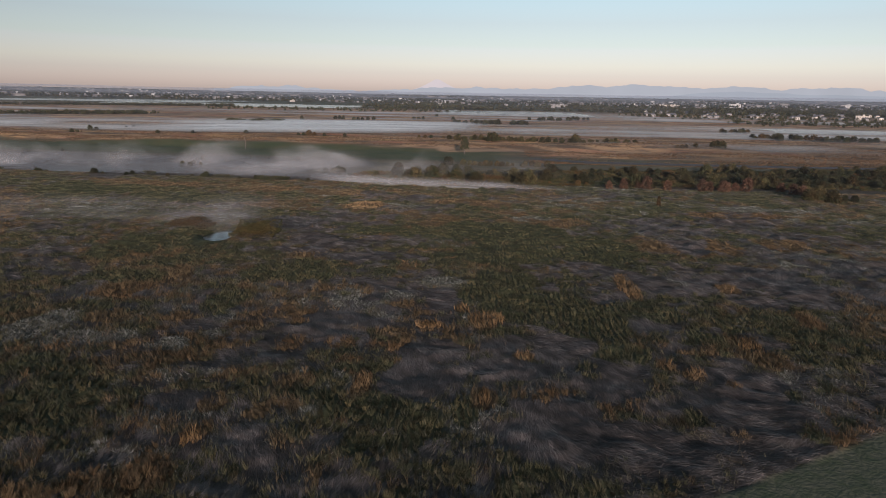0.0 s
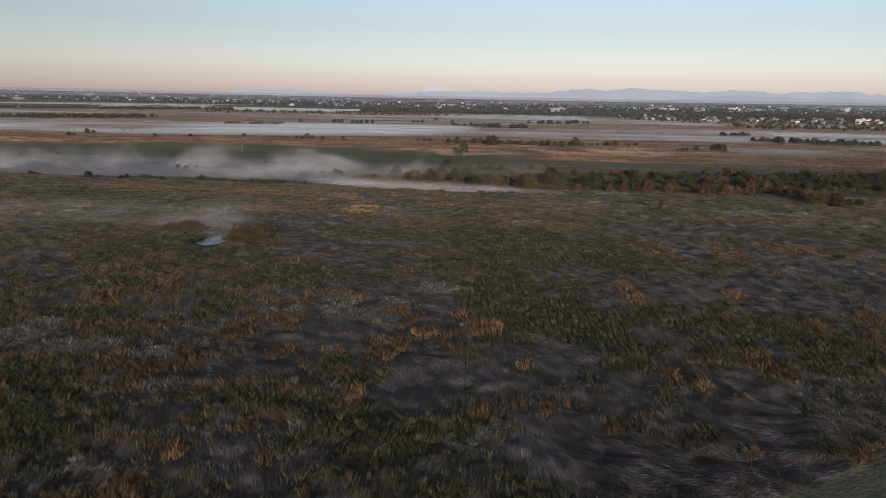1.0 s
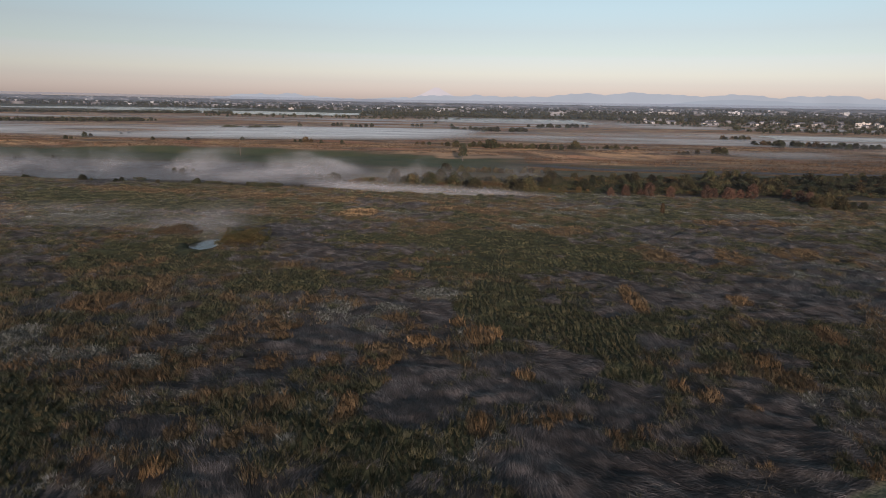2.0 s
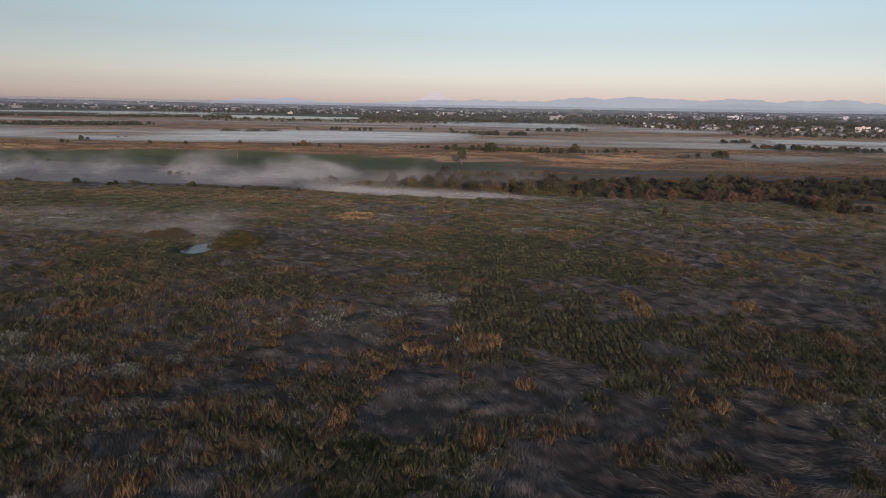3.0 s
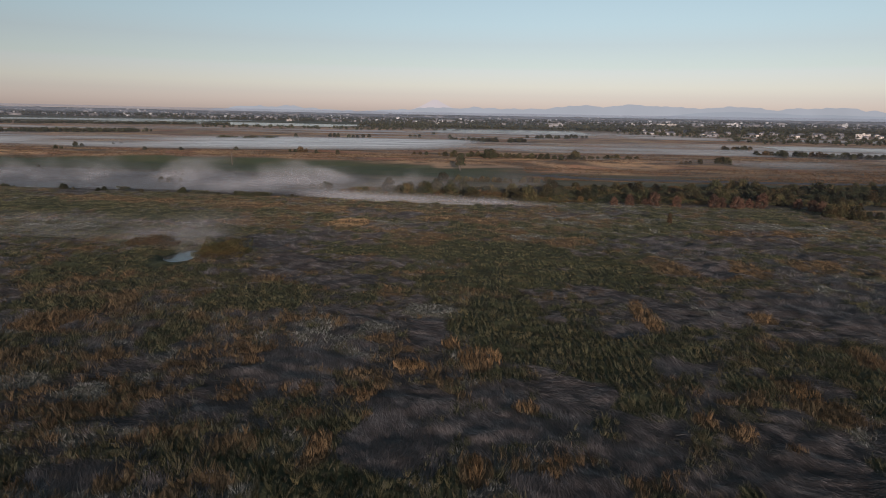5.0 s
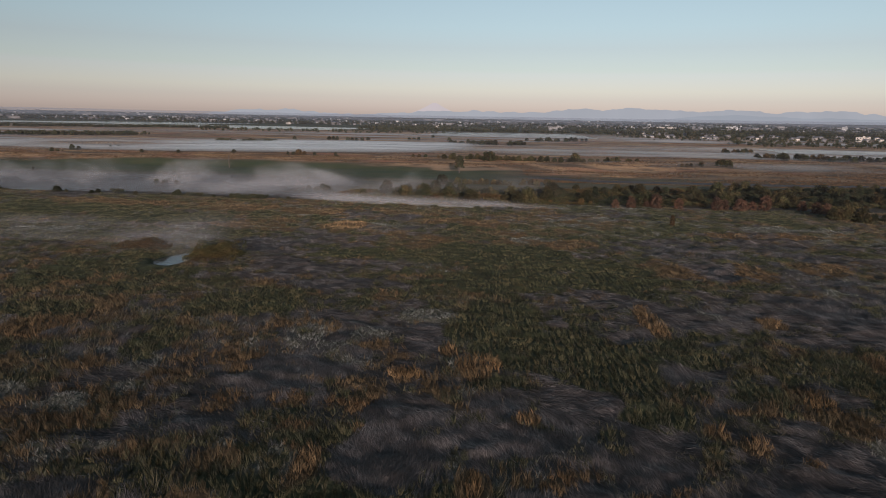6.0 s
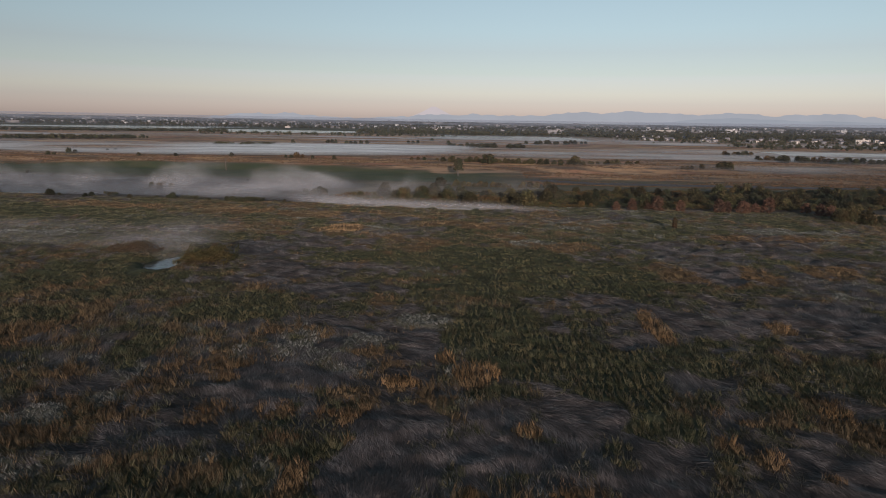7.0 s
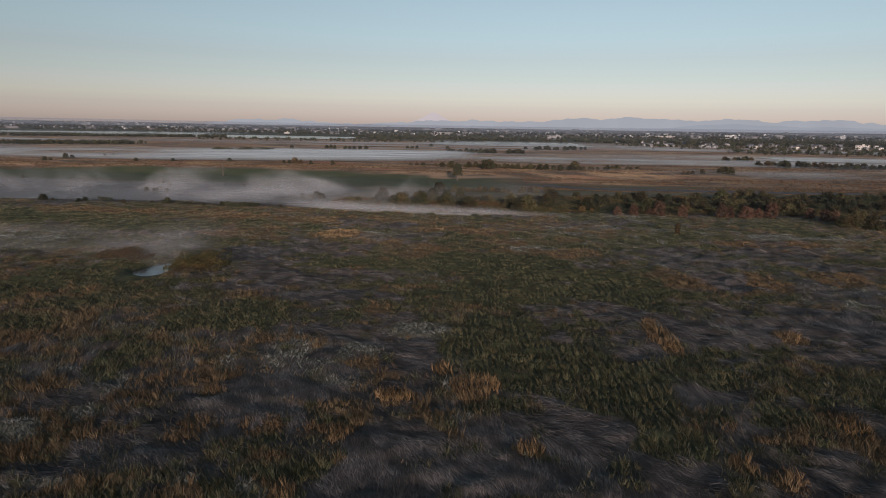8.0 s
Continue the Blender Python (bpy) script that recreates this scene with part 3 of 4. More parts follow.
def haze_density(x, y, z):
    return 0.014 * ramp(y, 75, 170) + 0.022 * ramp(y, 290, 500) + 0.055 * ramp(y, 400, 1500) + 0.24 * ramp(y, 1300, 2800)


mist("morning_haze", np.arange(-4500, 4501, 150), grown(45, 4700, 10, 1.06), (14.0, 17.0), haze_density, HAZE, "thin blue morning haze over the plain", rise=1.25)


# ---- far hills, behind everything ----
def hill_range(name, y, x0, x1, base, profile, material, label):
    xs = np.linspace(x0, x1, 700)
    top = base + 0.93 * profile(xs)
    co = np.concatenate([np.stack([xs, np.full_like(xs, y), np.full_like(xs, -30)], -1), np.stack([xs, np.full_like(xs, y + 40), top], -1)])
    n = np.arange(699)
    tri = np.concatenate([np.stack([n, n + 1, n + 701], -1), np.stack([n, n + 701, n + 700], -1)])
    return tagged(triangles(name, co, tri, material), label, "hills", kind="structure")


# Emissive backdrops: haze is in the colours, the peak's nearly that of the sky.
HILL_FAR = haze_glow_material("far_hills", (0.42, 0.45, 0.46), 1.04)
HILL_NEAR = haze_glow_material("near_hills", (0.38, 0.42, 0.44), 1.0)
HAZY_PEAK = haze_glow_material("hazy_snow_peak", (0.60, 0.55, 0.52), 1.12)
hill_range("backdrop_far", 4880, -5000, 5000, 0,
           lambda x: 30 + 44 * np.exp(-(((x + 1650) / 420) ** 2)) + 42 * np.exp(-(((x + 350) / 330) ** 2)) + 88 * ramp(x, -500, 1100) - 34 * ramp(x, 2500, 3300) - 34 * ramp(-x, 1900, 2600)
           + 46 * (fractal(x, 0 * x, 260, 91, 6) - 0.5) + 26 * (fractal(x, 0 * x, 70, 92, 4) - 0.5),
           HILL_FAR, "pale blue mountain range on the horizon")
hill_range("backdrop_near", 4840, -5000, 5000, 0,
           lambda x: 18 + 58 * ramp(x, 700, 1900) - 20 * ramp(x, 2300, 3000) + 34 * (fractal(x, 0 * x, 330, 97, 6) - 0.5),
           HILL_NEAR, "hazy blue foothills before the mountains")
hill_range("backdrop_peak", 4905, -800, 0, 0, lambda x: np.minimum(148 * np.exp(-(np.abs(x + 438) / 190) ** 1.15), 137 + 5 * fractal(x, 0 * x, 30, 93)), HAZY_PEAK, "snow-capped volcano far beyond the hills")


# ---- trees ----
def crown(name, blobs, leaves, size, material, parent, rng):
    """Leaves round many small boughs, thicker towards their outsides, with gaps between."""
    cos, tris = [], []
    share = np.array([b[3] ** 2 for b in blobs])
    counts = np.maximum((leaves * share / share.sum()).astype(int), 3)
    for (bx, by, bz, br), n in zip(blobs, counts):
        way = rng.normal(size=(n, 3))
        way /= np.linalg.norm(way, axis=1)[:, None]
        centre = np.array([bx, by, bz]) + way * br * rng.uniform(0.55, 1.08, (n, 1)) * np.array([1, 1, 0.8])
        lean = way + np.array([0, 0, 0.35]) + 0.42 * rng.normal(size=(n, 3))
        u = np.cross(lean, rng.normal(size=(n, 3)))
        u /= np.linalg.norm(u, axis=1)[:, None] + 1e-6
        v = np.cross(u, lean)
        v /= np.linalg.norm(v, axis=1)[:, None] + 1e-6
        s = size * rng.uniform(0.6, 1.3, (n, 1))
        quad = np.stack([centre - u * s, centre + v * s * 0.6, centre + u * s, centre - v * s * 0.6], 1)
        base = sum(len(c) for c in cos)
        cos.append(quad.reshape(-1, 3))
        k = base + 4 * np.arange(n)
        tris.append(np.concatenate([np.stack([k, k + 1, k + 2], -1), np.stack([k, k + 2, k + 3], -1)]))
    return triangles(name, np.concatenate(cos), np.concatenate(tris), material, parent)


def tree(name, label, height, spread, bare, material, leaves, leaf, seed, group, boughs=26):
    """A tapered, slightly crooked trunk with limbs and an uneven crown. bare: the share of the height without leaves."""
    rng = np.random.default_rng(seed)
    ob = tagged(new(name), label, "bush" if bare < 0.12 else "tree", group)
    bm = bmesh.new()
    fork = Vector((rng.normal() * 0.03 * height, rng.normal() * 0.03 * height, height * max(bare, 0.15)))
    limb(bm, (0, 0, -0.3), fork, height * 0.035, height * 0.026, 7)
    blobs = []
    for n in range(boughs):
        turn, up = 2.399963 * n + rng.uniform(0, 0.5), (n + 0.5) / boughs
        rise = bare + (1 - bare) * (0.10 + 0.80 * up)
        out = spread * math.sqrt(max(0.03, 1 - (max(up - 0.25, 0) / 0.75) ** 2)) * rng.uniform(0.6, 0.95)
        r = spread * rng.uniform(0.24, 0.42)
        p = (math.cos(turn) * out * 0.72, math.sin(turn) * out * 0.72, max(height * rise - r * 0.4, r * 0.5))
        blobs.append((*p, r))
        if n % 4 == 0:
            limb(bm, fork, p, height * 0.016, height * 0.005, 5)
    part("trunk", bm, BARK, ob, "rough brown bark")
    crown("crown", blobs, leaves, leaf, material, ob, rng)
    return ob


def placed(x, y, turn=0.0, scale=1.0, tall=1.0):
    z = float(ground_height(x, y))
    return Matrix.LocRotScale((x, y, max(z, -0.5) - 0.05), Euler((0, 0, turn)), (scale, scale, scale * tall))


def plant(kinds, places, rng, low=0.8, high=1.2, used=set()):
    """Set copies of the kinds at the places; each kind's first one is itself moved there."""
    for n, (x, y) in enumerate(places):
        ob = kinds[rng.integers(len(kinds))]
        m = placed(x, y, rng.uniform(0, 6.28), rng.uniform(low, high), rng.uniform(0.9, 1.1))
        if ob.name not in used:
            used.add(ob.name)
            ob.matrix_basis = m
        else:
            copy_thing(ob, m)


rng = np.random.default_rng(4)
willows = [tree("willow_tree", "bushy olive green willow in the riverside thicket", 7.0, 4.6, 0.04, LEAF_WILLOW, 1400, 0.40, 10 + n, "thicket") for n in range(3)]
darks = [tree("thicket_tree", "dark green leafy tree in the riverside thicket", 7.6, 4.6, 0.04, LEAF_DARK, 1400, 0.40, 20 + n, "thicket") for n in range(2)]
ambers = [tree("autumn_shrub", "amber brown autumn shrub at the thicket's edge", 5.0, 2.9, 0.05, LEAF_AMBER, 1000, 0.34, 30 + n, "thicket") for n in range(2)]
russets = [tree("russet_shrub", "russet red shrub overgrown with creepers", 4.8 + 0.6 * n, 2.5, 0.03, LEAF_RUSSET, 1300, 0.24, 40 + n, "thicket", 16 + 4 * n) for n in range(2)]

thicket = []
while len(thicket) < 330:
    x, y = rng.uniform(-45, 275), 246 + 80 * rng.uniform() ** 1.1
    if y > 277 + 0.24 * (x + 20) or river(x, y) > 0.3 or road(x, y) > 0.05 or y < 247 + 0.1 * max(x - 40, 0):
        continue
    if all((x - a) ** 2 + (y - b) ** 2 > 9 for a, b in thicket):
        thicket.append((x, y))
front = [p for p in thicket if p[1] < 255 + 0.1 * max(p[0] - 40, 0)]
plant(ambers + willows, front, rng, 0.5, 0.95)
plant(willows + darks + darks, [p for p in thicket if p not in front], rng, 0.55, 0.95)
plant(russets, [(82, 244), (85, 245), (90, 244), (92, 246), (96, 248), (100, 247), (58, 247), (61, 246), (46, 243), (52, 245), (113, 247), (69, 245), (118, 240), (120, 243), (115, 241)], rng, 0.75, 1.05)
plant(willows, [(117, 226), (121, 224), (114, 227)], rng, 0.72, 0.85)
plant(darks, [(126, 226), (123, 229), (130, 227)], rng, 0.62, 0.72)


def undergrowth(name, x, y, tall, size, material, label, rng):
    """A closed canopy of shrubs: leaves strewn over a lumpy surface, thinning out below it."""
    n = len(x)
    lumps = fractal(x, y, 9, 201, 3)
    top = tall * (0.35 + 0.9 * ramp(lumps, 0.25, 0.75))
    c = np.stack([x, y, np.maximum(ground_height(x, y), -0.4) + top * (0.25 + 0.75 * np.sqrt(rng.uniform(size=n)))], -1)
    u = rng.normal(size=(n, 3))
    u *= size * rng.uniform(0.6, 1.3, (n, 1)) / np.linalg.norm(u, axis=1)[:, None]
    v = np.cross(u, rng.normal(size=(n, 3)))
    v *= size * 0.8 / (np.linalg.norm(v, axis=1)[:, None] + 1e-6)
    co = np.stack([c - u, c + v, c + u - v * 0.4], 1).reshape(-1, 3)
    return tagged(triangles(name, co, np.arange(3 * n).reshape(-1, 3), material), label, "shrubs", kind="stuff")


ux, uy = rng.uniform(-60, 300, 200000), 244 + 92 * rng.uniform(size=200000)
keep = (uy < 277 + 0.24 * (ux + 20) + 8 * fractal(ux, uy, 20, 203)) & (river(ux, uy) < 0.3) & (road(ux, uy) < 0.1) & (uy > 243 + 0.1 * np.maximum(ux - 40, 0) + 5 * fractal(ux, uy, 14, 204)) & (uy < 336)
for n, (m, label) in enumerate(((UNDER_DARK, "dark green undergrowth of the riverside thicket"), (UNDER_WILLOW, "olive green undergrowth of the riverside thicket"), (UNDER_AMBER, "amber autumn undergrowth of the riverside thicket"))):
    mine = keep & (np.clip((fractal(ux, uy, 16, 205) - 0.3) * 6.0, 0, 2.99).astype(int) == n)
    undergrowth("thicket_undergrowth", ux[mine], uy[mine], 1.6, 0.3, m, label, rng)
ex, ey = rng.uniform(-290, -35, 26000), 243 + 7 * rng.uniform(size=26000)
ex, ey = ex, bank_line(ex) - 2 + 4 * (ey - 243) / 7
some_bank = fractal(ex, ey, 13, 207) > 0.48
undergrowth("bank_undergrowth", ex[some_bank], ey[some_bank], 1.5, 0.26, LEAF_DARK, "low olive shrubs fringing the river bank", rng)
hx, hy = -59.5 + 3.4 * rng.normal(size=5200).clip(-1.6, 1.6), 145 + 2.6 * rng.normal(size=5200).clip(-1.6, 1.6)
undergrowth("pond_shrubs", hx, hy, 2.6, 0.2, LEAF_WILLOW, "olive willow shrubs crowding the edge of the pond", rng)
rx, ry = -79 + 3.4 * rng.normal(size=3000).clip(-1.6, 1.6), 150 + 2.0 * rng.normal(size=3000).clip(-1.6, 1.6)
undergrowth("pond_scrub", rx, ry, 1.8, 0.2, LEAF_TAWNY, "brown autumn scrub on the bank of the pond", rng)
sx, sy = rng.uniform(-298, -236, 3000), 690 + 5 * rng.normal(size=3000)
undergrowth("field_scrub", sx, sy, 3.4, 0.8, UNDER_DARK, "low dark strip of scrub in the misty fields", rng)
bank_shrubs = [tree("bank_shrub", "dark rounded shrub on the misty river bank", 4.2, 3.0, 0.03, LEAF_DARK, 1200, 0.28, 50 + n, "river bank shrubs") for n in range(2)]
plant(bank_shrubs, [(-198, 252), (-194, 253), (-168, 246), (-164, 246), (-153, 244), (-151, 246), (-133, 241), (-125, 246), (-120, 245), (-117, 247), (-103, 242), (-97, 244), (-95, 243), (-87, 244),
                    (-78, 243), (-75, 244), (-240, 303), (-236, 304), (-231, 312), (-66, 262), (-62, 262), (-57, 264),
                    (-52, 259), (-47, 262), (-55, 270), (-42, 266), (-38, 258)] + [(-330 + 12 * n + 3 * rng.normal(), 322 + 6 * rng.normal()) for n in range(20)], rng, 0.42, 0.72)

plant(bank_shrubs, [(-168, 247), (-153, 245), (-197, 253), (-119, 246)], rng, 0.8, 0.95)
plant(darks, [(-148, 284), (-143, 281), (-139, 284), (-145, 289), (-74, 268), (-70, 266), (-66, 267), (-69, 271), (-50, 262), (-44, 260), (-37, 262)], rng, 0.6, 0.78)

levee_tree = tree("lone_tree", "lone dark pine-like tree on the sunlit embankment", 10.5, 2.9, 0.3, LEAF_DARK, 900, 0.45, 60, "")
levee_tree.matrix_basis = placed(-16.9, 373)

far_trees = [tree("field_tree", "rounded dark tree standing in the misty fields", 7.5, 4.8, 0.02, LEAF_DARK, 420, 0.7, 70 + n, "field trees", 18) for n in range(3)]
hedge_trees = [tree("hedge_tree", "leafy green tree in the hedge row", 6.0, 4.2, 0.02, LEAF_WILLOW, 420, 0.6, 80 + n, "hedge row", 18) for n in range(2)]
tawny_trees = [tree("tawny_tree", "tawny autumn tree in a small grove", 8.0, 5.4, 0.02, LEAF_TAWNY, 420, 0.8, 90 + n, "groves", 18) for n in range(1)]
plant(hedge_trees, [(-34 + 3.3 * n + rng.normal(), 490 + 0.12 * n + rng.normal() * 3) for n in range(45)], rng, 0.6, 0.95)
plant(hedge_trees, [(-15 + 3.0 * n + rng.normal(), 316 + 0.4 * n + rng.normal() * 2) for n in range(15)], rng, 0.5, 0.75)
plant(hedge_trees, [(62, 492), (66, 494), (64, 497), (-2, 486), (1, 489)], rng, 1.15, 1.4)
plant(far_trees, [(-23, 318), (-22, 316)], rng, 0.6, 0.7)
plant(far_trees, [(-333, 473), (-330, 475), (-338, 504), (-334, 506), (-275, 496), (-246, 498), (-207, 513), (-135, 494), (-118, 493), (-326, 537), (-325, 547)], rng, 0.55, 0.8)
plant(far_trees + tawny_trees, [(-158, 500), (-154, 501), (-150, 502), (-146, 504), (-60, 508), (-55, 507), (-50, 506), (-40, 507)], rng, 0.42, 0.62)
plant(far_trees, [(-237, 702), (-242, 700), (-237, 770), (-204, 808), (-199, 810), (-195, 812), (-175, 785), (-170, 787), (-165, 788), (-160, 800), (-155, 812), (-106, 843), (-100, 845), (-94, 846),
                  (-84, 942), (-54, 849), (-262, 672), (-256, 676)], rng, 0.9, 1.3)
plant(far_trees, [(-45 + 2.6 * n + rng.normal() * 4, 752 + 0.7 * n + rng.normal() * 14) for n in range(34)], rng, 0.8, 1.35)
plant(far_trees, [(60 + 4.4 * n + rng.normal() * 5, 880 + 4 * n + rng.normal() * 12) for n in range(18)], rng, 0.9, 1.4)
plant(far_trees + far_trees + tawny_trees, [(234 + 3.4 * n + rng.normal() * 2, 664 + 1.2 * n + rng.normal() * 5) for n in range(10)], rng, 0.9, 1.2)
plant(far_trees + far_trees + hedge_trees + tawny_trees, [(233 + 2.4 * n + rng.normal() * 2, 576 + rng.normal() * 7) for n in range(18)], rng, 1.0, 1.45)
plant(tawny_trees + far_trees + far_trees, [(279 + 4.2 * n + rng.normal() * 2, 566 + rng.normal() * 6) for n in range(26)], rng, 0.85, 1.3)
plant(tawny_trees, [(126, 437), (129, 437), (132, 438)], rng, 0.5, 0.62)
plant(hedge_trees, [(139, 440), (152, 444), (155, 445), (158, 444)], rng, 0.85, 1.1)


def tussocks(name, x, y, tall, material, label, rng):
    """Low rough grass over the fields."""
    n = len(x)
    z, spin = ground_height(x, y), rng.uniform(0, np.pi, n)
    flat = np.stack([np.cos(spin), np.sin(spin), 0 * spin], -1) * (0.5 + 0.9 * rng.uniform(size=n))[:, None]
    foot = np.stack([x, y, z - 0.1], -1)
    tip = foot + flat * rng.normal(size=(n, 1)) * 0.5 + np.array([0, 0, 1]) * (tall * rng.uniform(0.4, 1.2, n))[:, None]
    co = np.stack([foot - flat, foot + flat, tip], 1).reshape(-1, 3)
    return tagged(triangles(name, co, np.arange(3 * n).reshape(-1, 3), material), label, "grass", kind="stuff")


DRY_FIELD = plant_material("dry_field_grass", (0.12, 0.074, 0.040), (0.095, 0.058, 0.034), (0.065, 0.045, 0.028), 0.02, 0.12, 0.2, 0.2)
fy = 335 + 330 * rng.uniform(size=170000) ** 1.4
fx = rng.uniform(-0.95, 0.8, 170000) * fy
keep = (road(fx, fy) < 0.1) & (river(fx, fy) < 0.2) & (fractal(fx * 0.3, fy, 26, 211, 3) + 0.12 * rng.normal(size=len(fx)) > 0.5)
keep &= (fy > 400) | (fx > 20)
tussocks("field_grass", fx[keep], fy[keep], 0.4, DRY_FIELD, "tan tussocks of dry grass in the fields", rng)


# ---- woods and town too far off to count ----
def far_woods(name, places, tall, rng, material, label):
    """Many small distant trees: each a cloud of leaf clumps over its own foot."""
    cos, n_leaf = [], 46
    for x, y in places:
        h = tall * rng.uniform(0.6, 1.25)
        way = rng.normal(size=(n_leaf, 3))
        way /= np.linalg.norm(way, axis=1)[:, None]
        c = np.array([x, y, lift(x, y) + h * 0.52]) + way * np.array([h * 0.55, h * 0.5, h * 0.48]) * rng.uniform(0.4, 1, (n_leaf, 1))
        u = rng.normal(size=(n_leaf, 3)) * h * 0.17
        v = np.cross(u, rng.normal(size=(n_leaf, 3)))
        v *= h * 0.2 / (np.linalg.norm(v, axis=1)[:, None] + 1e-6)
        cos.append(np.stack([c - u, c + v, c + u], 1).reshape(-1, 3))
    co = np.concatenate(cos)
    return tagged(triangles(name, co, np.arange(len(co)).reshape(-1, 3), material), label, "woods", kind="stuff")


rows = []
for n in range(420):
    s = rng.uniform(0, 1)
    rows.append((-960 + 400 * s, 1115 + 215 * s + rng.normal() * 12))
for n in range(210):
    s = rng.uniform(0, 1)
    rows.append((-640 + 170 * s, 735 + 118 * s + rng.normal() * 7))
for n in range(120):
    rows.append((rng.uniform(-520, -60), 1190 + rng.normal() * 45))
for n in range(150):
    s = rng.uniform(0, 1)
    rows.append((230 + 420 * s, 1120 - 30 * s + rng.normal() * 60))
for n in range(330):
    rows.append((rng.uniform(240, 940), rng.uniform(1120, 1500)))
for n in range(110):
    s = rng.uniform(0, 1)
    rows.append((330 + 300 * s, 900 + 30 * s + rng.normal() * 25))
far_woods("field_woods", rows, 4.9, rng, UNDER_DARK, "dark lines of trees along the far fields")
belt = []
for n in range(4600):
    y = 1350 + 3000 * rng.uniform() ** 1.4
    x = rng.uniform(-0.85, 0.85) * y
    if smooth_noise(x * 0.3, y, 120, 101) > 0.36 and not (-2100 < x < -290 and 1290 < y < 1960):
        belt.append((x, y))
for n in range(260):
    belt.append((rng.uniform(-2100, -290), 1935 + 40 * rng.uniform()))
for n in range(1500):
    y = 1330 + 650 * rng.uniform()
    x = rng.uniform(-0.85, 0.85) * y
    if smooth_noise(x * 0.2, y, 70, 103) > 0.5 and not (-2100 < x < -290 and 1290 < y < 1960):
        belt.append((x, y))
far_woods("plain_woods", belt, 8.5, rng, UNDER_DARK, "scattered dark woods across the far plain")


def far_town(name, places, rng, material, roof, label):
    """Plain far houses with pitched roofs, of uneven size and turn."""
    wall_co, wall_tri, roof_co, roof_tri = [], [], [], []
    for x, y, w, d, h, turn in places:
        c, s = math.cos(turn), math.sin(turn)
        flat = [(-w, -d), (w, -d), (w, d), (-w, d)]
        at = [(x + c * a - s * b, y + s * a + c * b) for a, b in flat]
        k = len(wall_co)
        foot = float(lift(x, y))
        h += foot
        wall_co += [(px, py, foot - 1) for px, py in at] + [(px, py, h) for px, py in at]
        for n in range(4):
            m = (n + 1) % 4
            wall_tri += [(k + n, k + m, k + 4 + m), (k + n, k + 4 + m, k + 4 + n)]
        k = len(roof_co)
        ridge = [(x - c * w, y - s * w), (x + c * w, y + s * w)]
        top = h + (0.4 * d if w < 12 else 0.3)
        roof_co += [(px, py, h) for px, py in at] + [(px, py, top) for px, py in ridge]
        roof_tri += [(k, k + 1, k + 5), (k, k + 5, k + 4), (k + 2, k + 3, k + 4), (k + 2, k + 4, k + 5), (k, k + 4, k + 3), (k + 1, k + 2, k + 5)]
    walls = tagged(triangles(name, np.array(wall_co), np.array(wall_tri), material), label, "town", kind="stuff")
    triangles("roofs", np.array(roof_co), np.array(roof_tri), roof, walls)
    return walls


homes = []
while len(homes) < 2000:
    y = 1850 + 2700 * rng.uniform()
    x = rng.uniform(-0.85, 0.85) * y
    if smooth_noise(x * 0.4, y, 160, 111) + 0.35 * rng.normal() > 0.45 and not (-2100 < x < -290 and 1290 < y < 1960):
        big = rng.uniform() < 0.06
        w = rng.uniform(9, 24) if big else rng.uniform(2.2, 4.5)
        homes.append((x, y, w, w * rng.uniform(0.4, 0.8), rng.uniform(5, 9) if big else rng.uniform(3.5, 5.5), rng.uniform(-0.6, 0.6)))
halls = []
while len(halls) < 120:
    y = 2150 + 2400 * rng.uniform()
    x = rng.uniform(-0.85, 0.85) * y
    if not (-2100 < x < -290 and y < 1960):
        halls.append((x, y, rng.uniform(2, 9), rng.uniform(2, 6), rng.uniform(3, 7), rng.uniform(-0.5, 0.2)))
far_town("distant_halls", halls, rng, WALL_BRIGHT, WALL_BRIGHT, "small bright white halls of the distant town")
far_town("distant_town", homes, rng, WALL_TOWN, ROOF_GREY, "pale houses and sheds of a distant town")


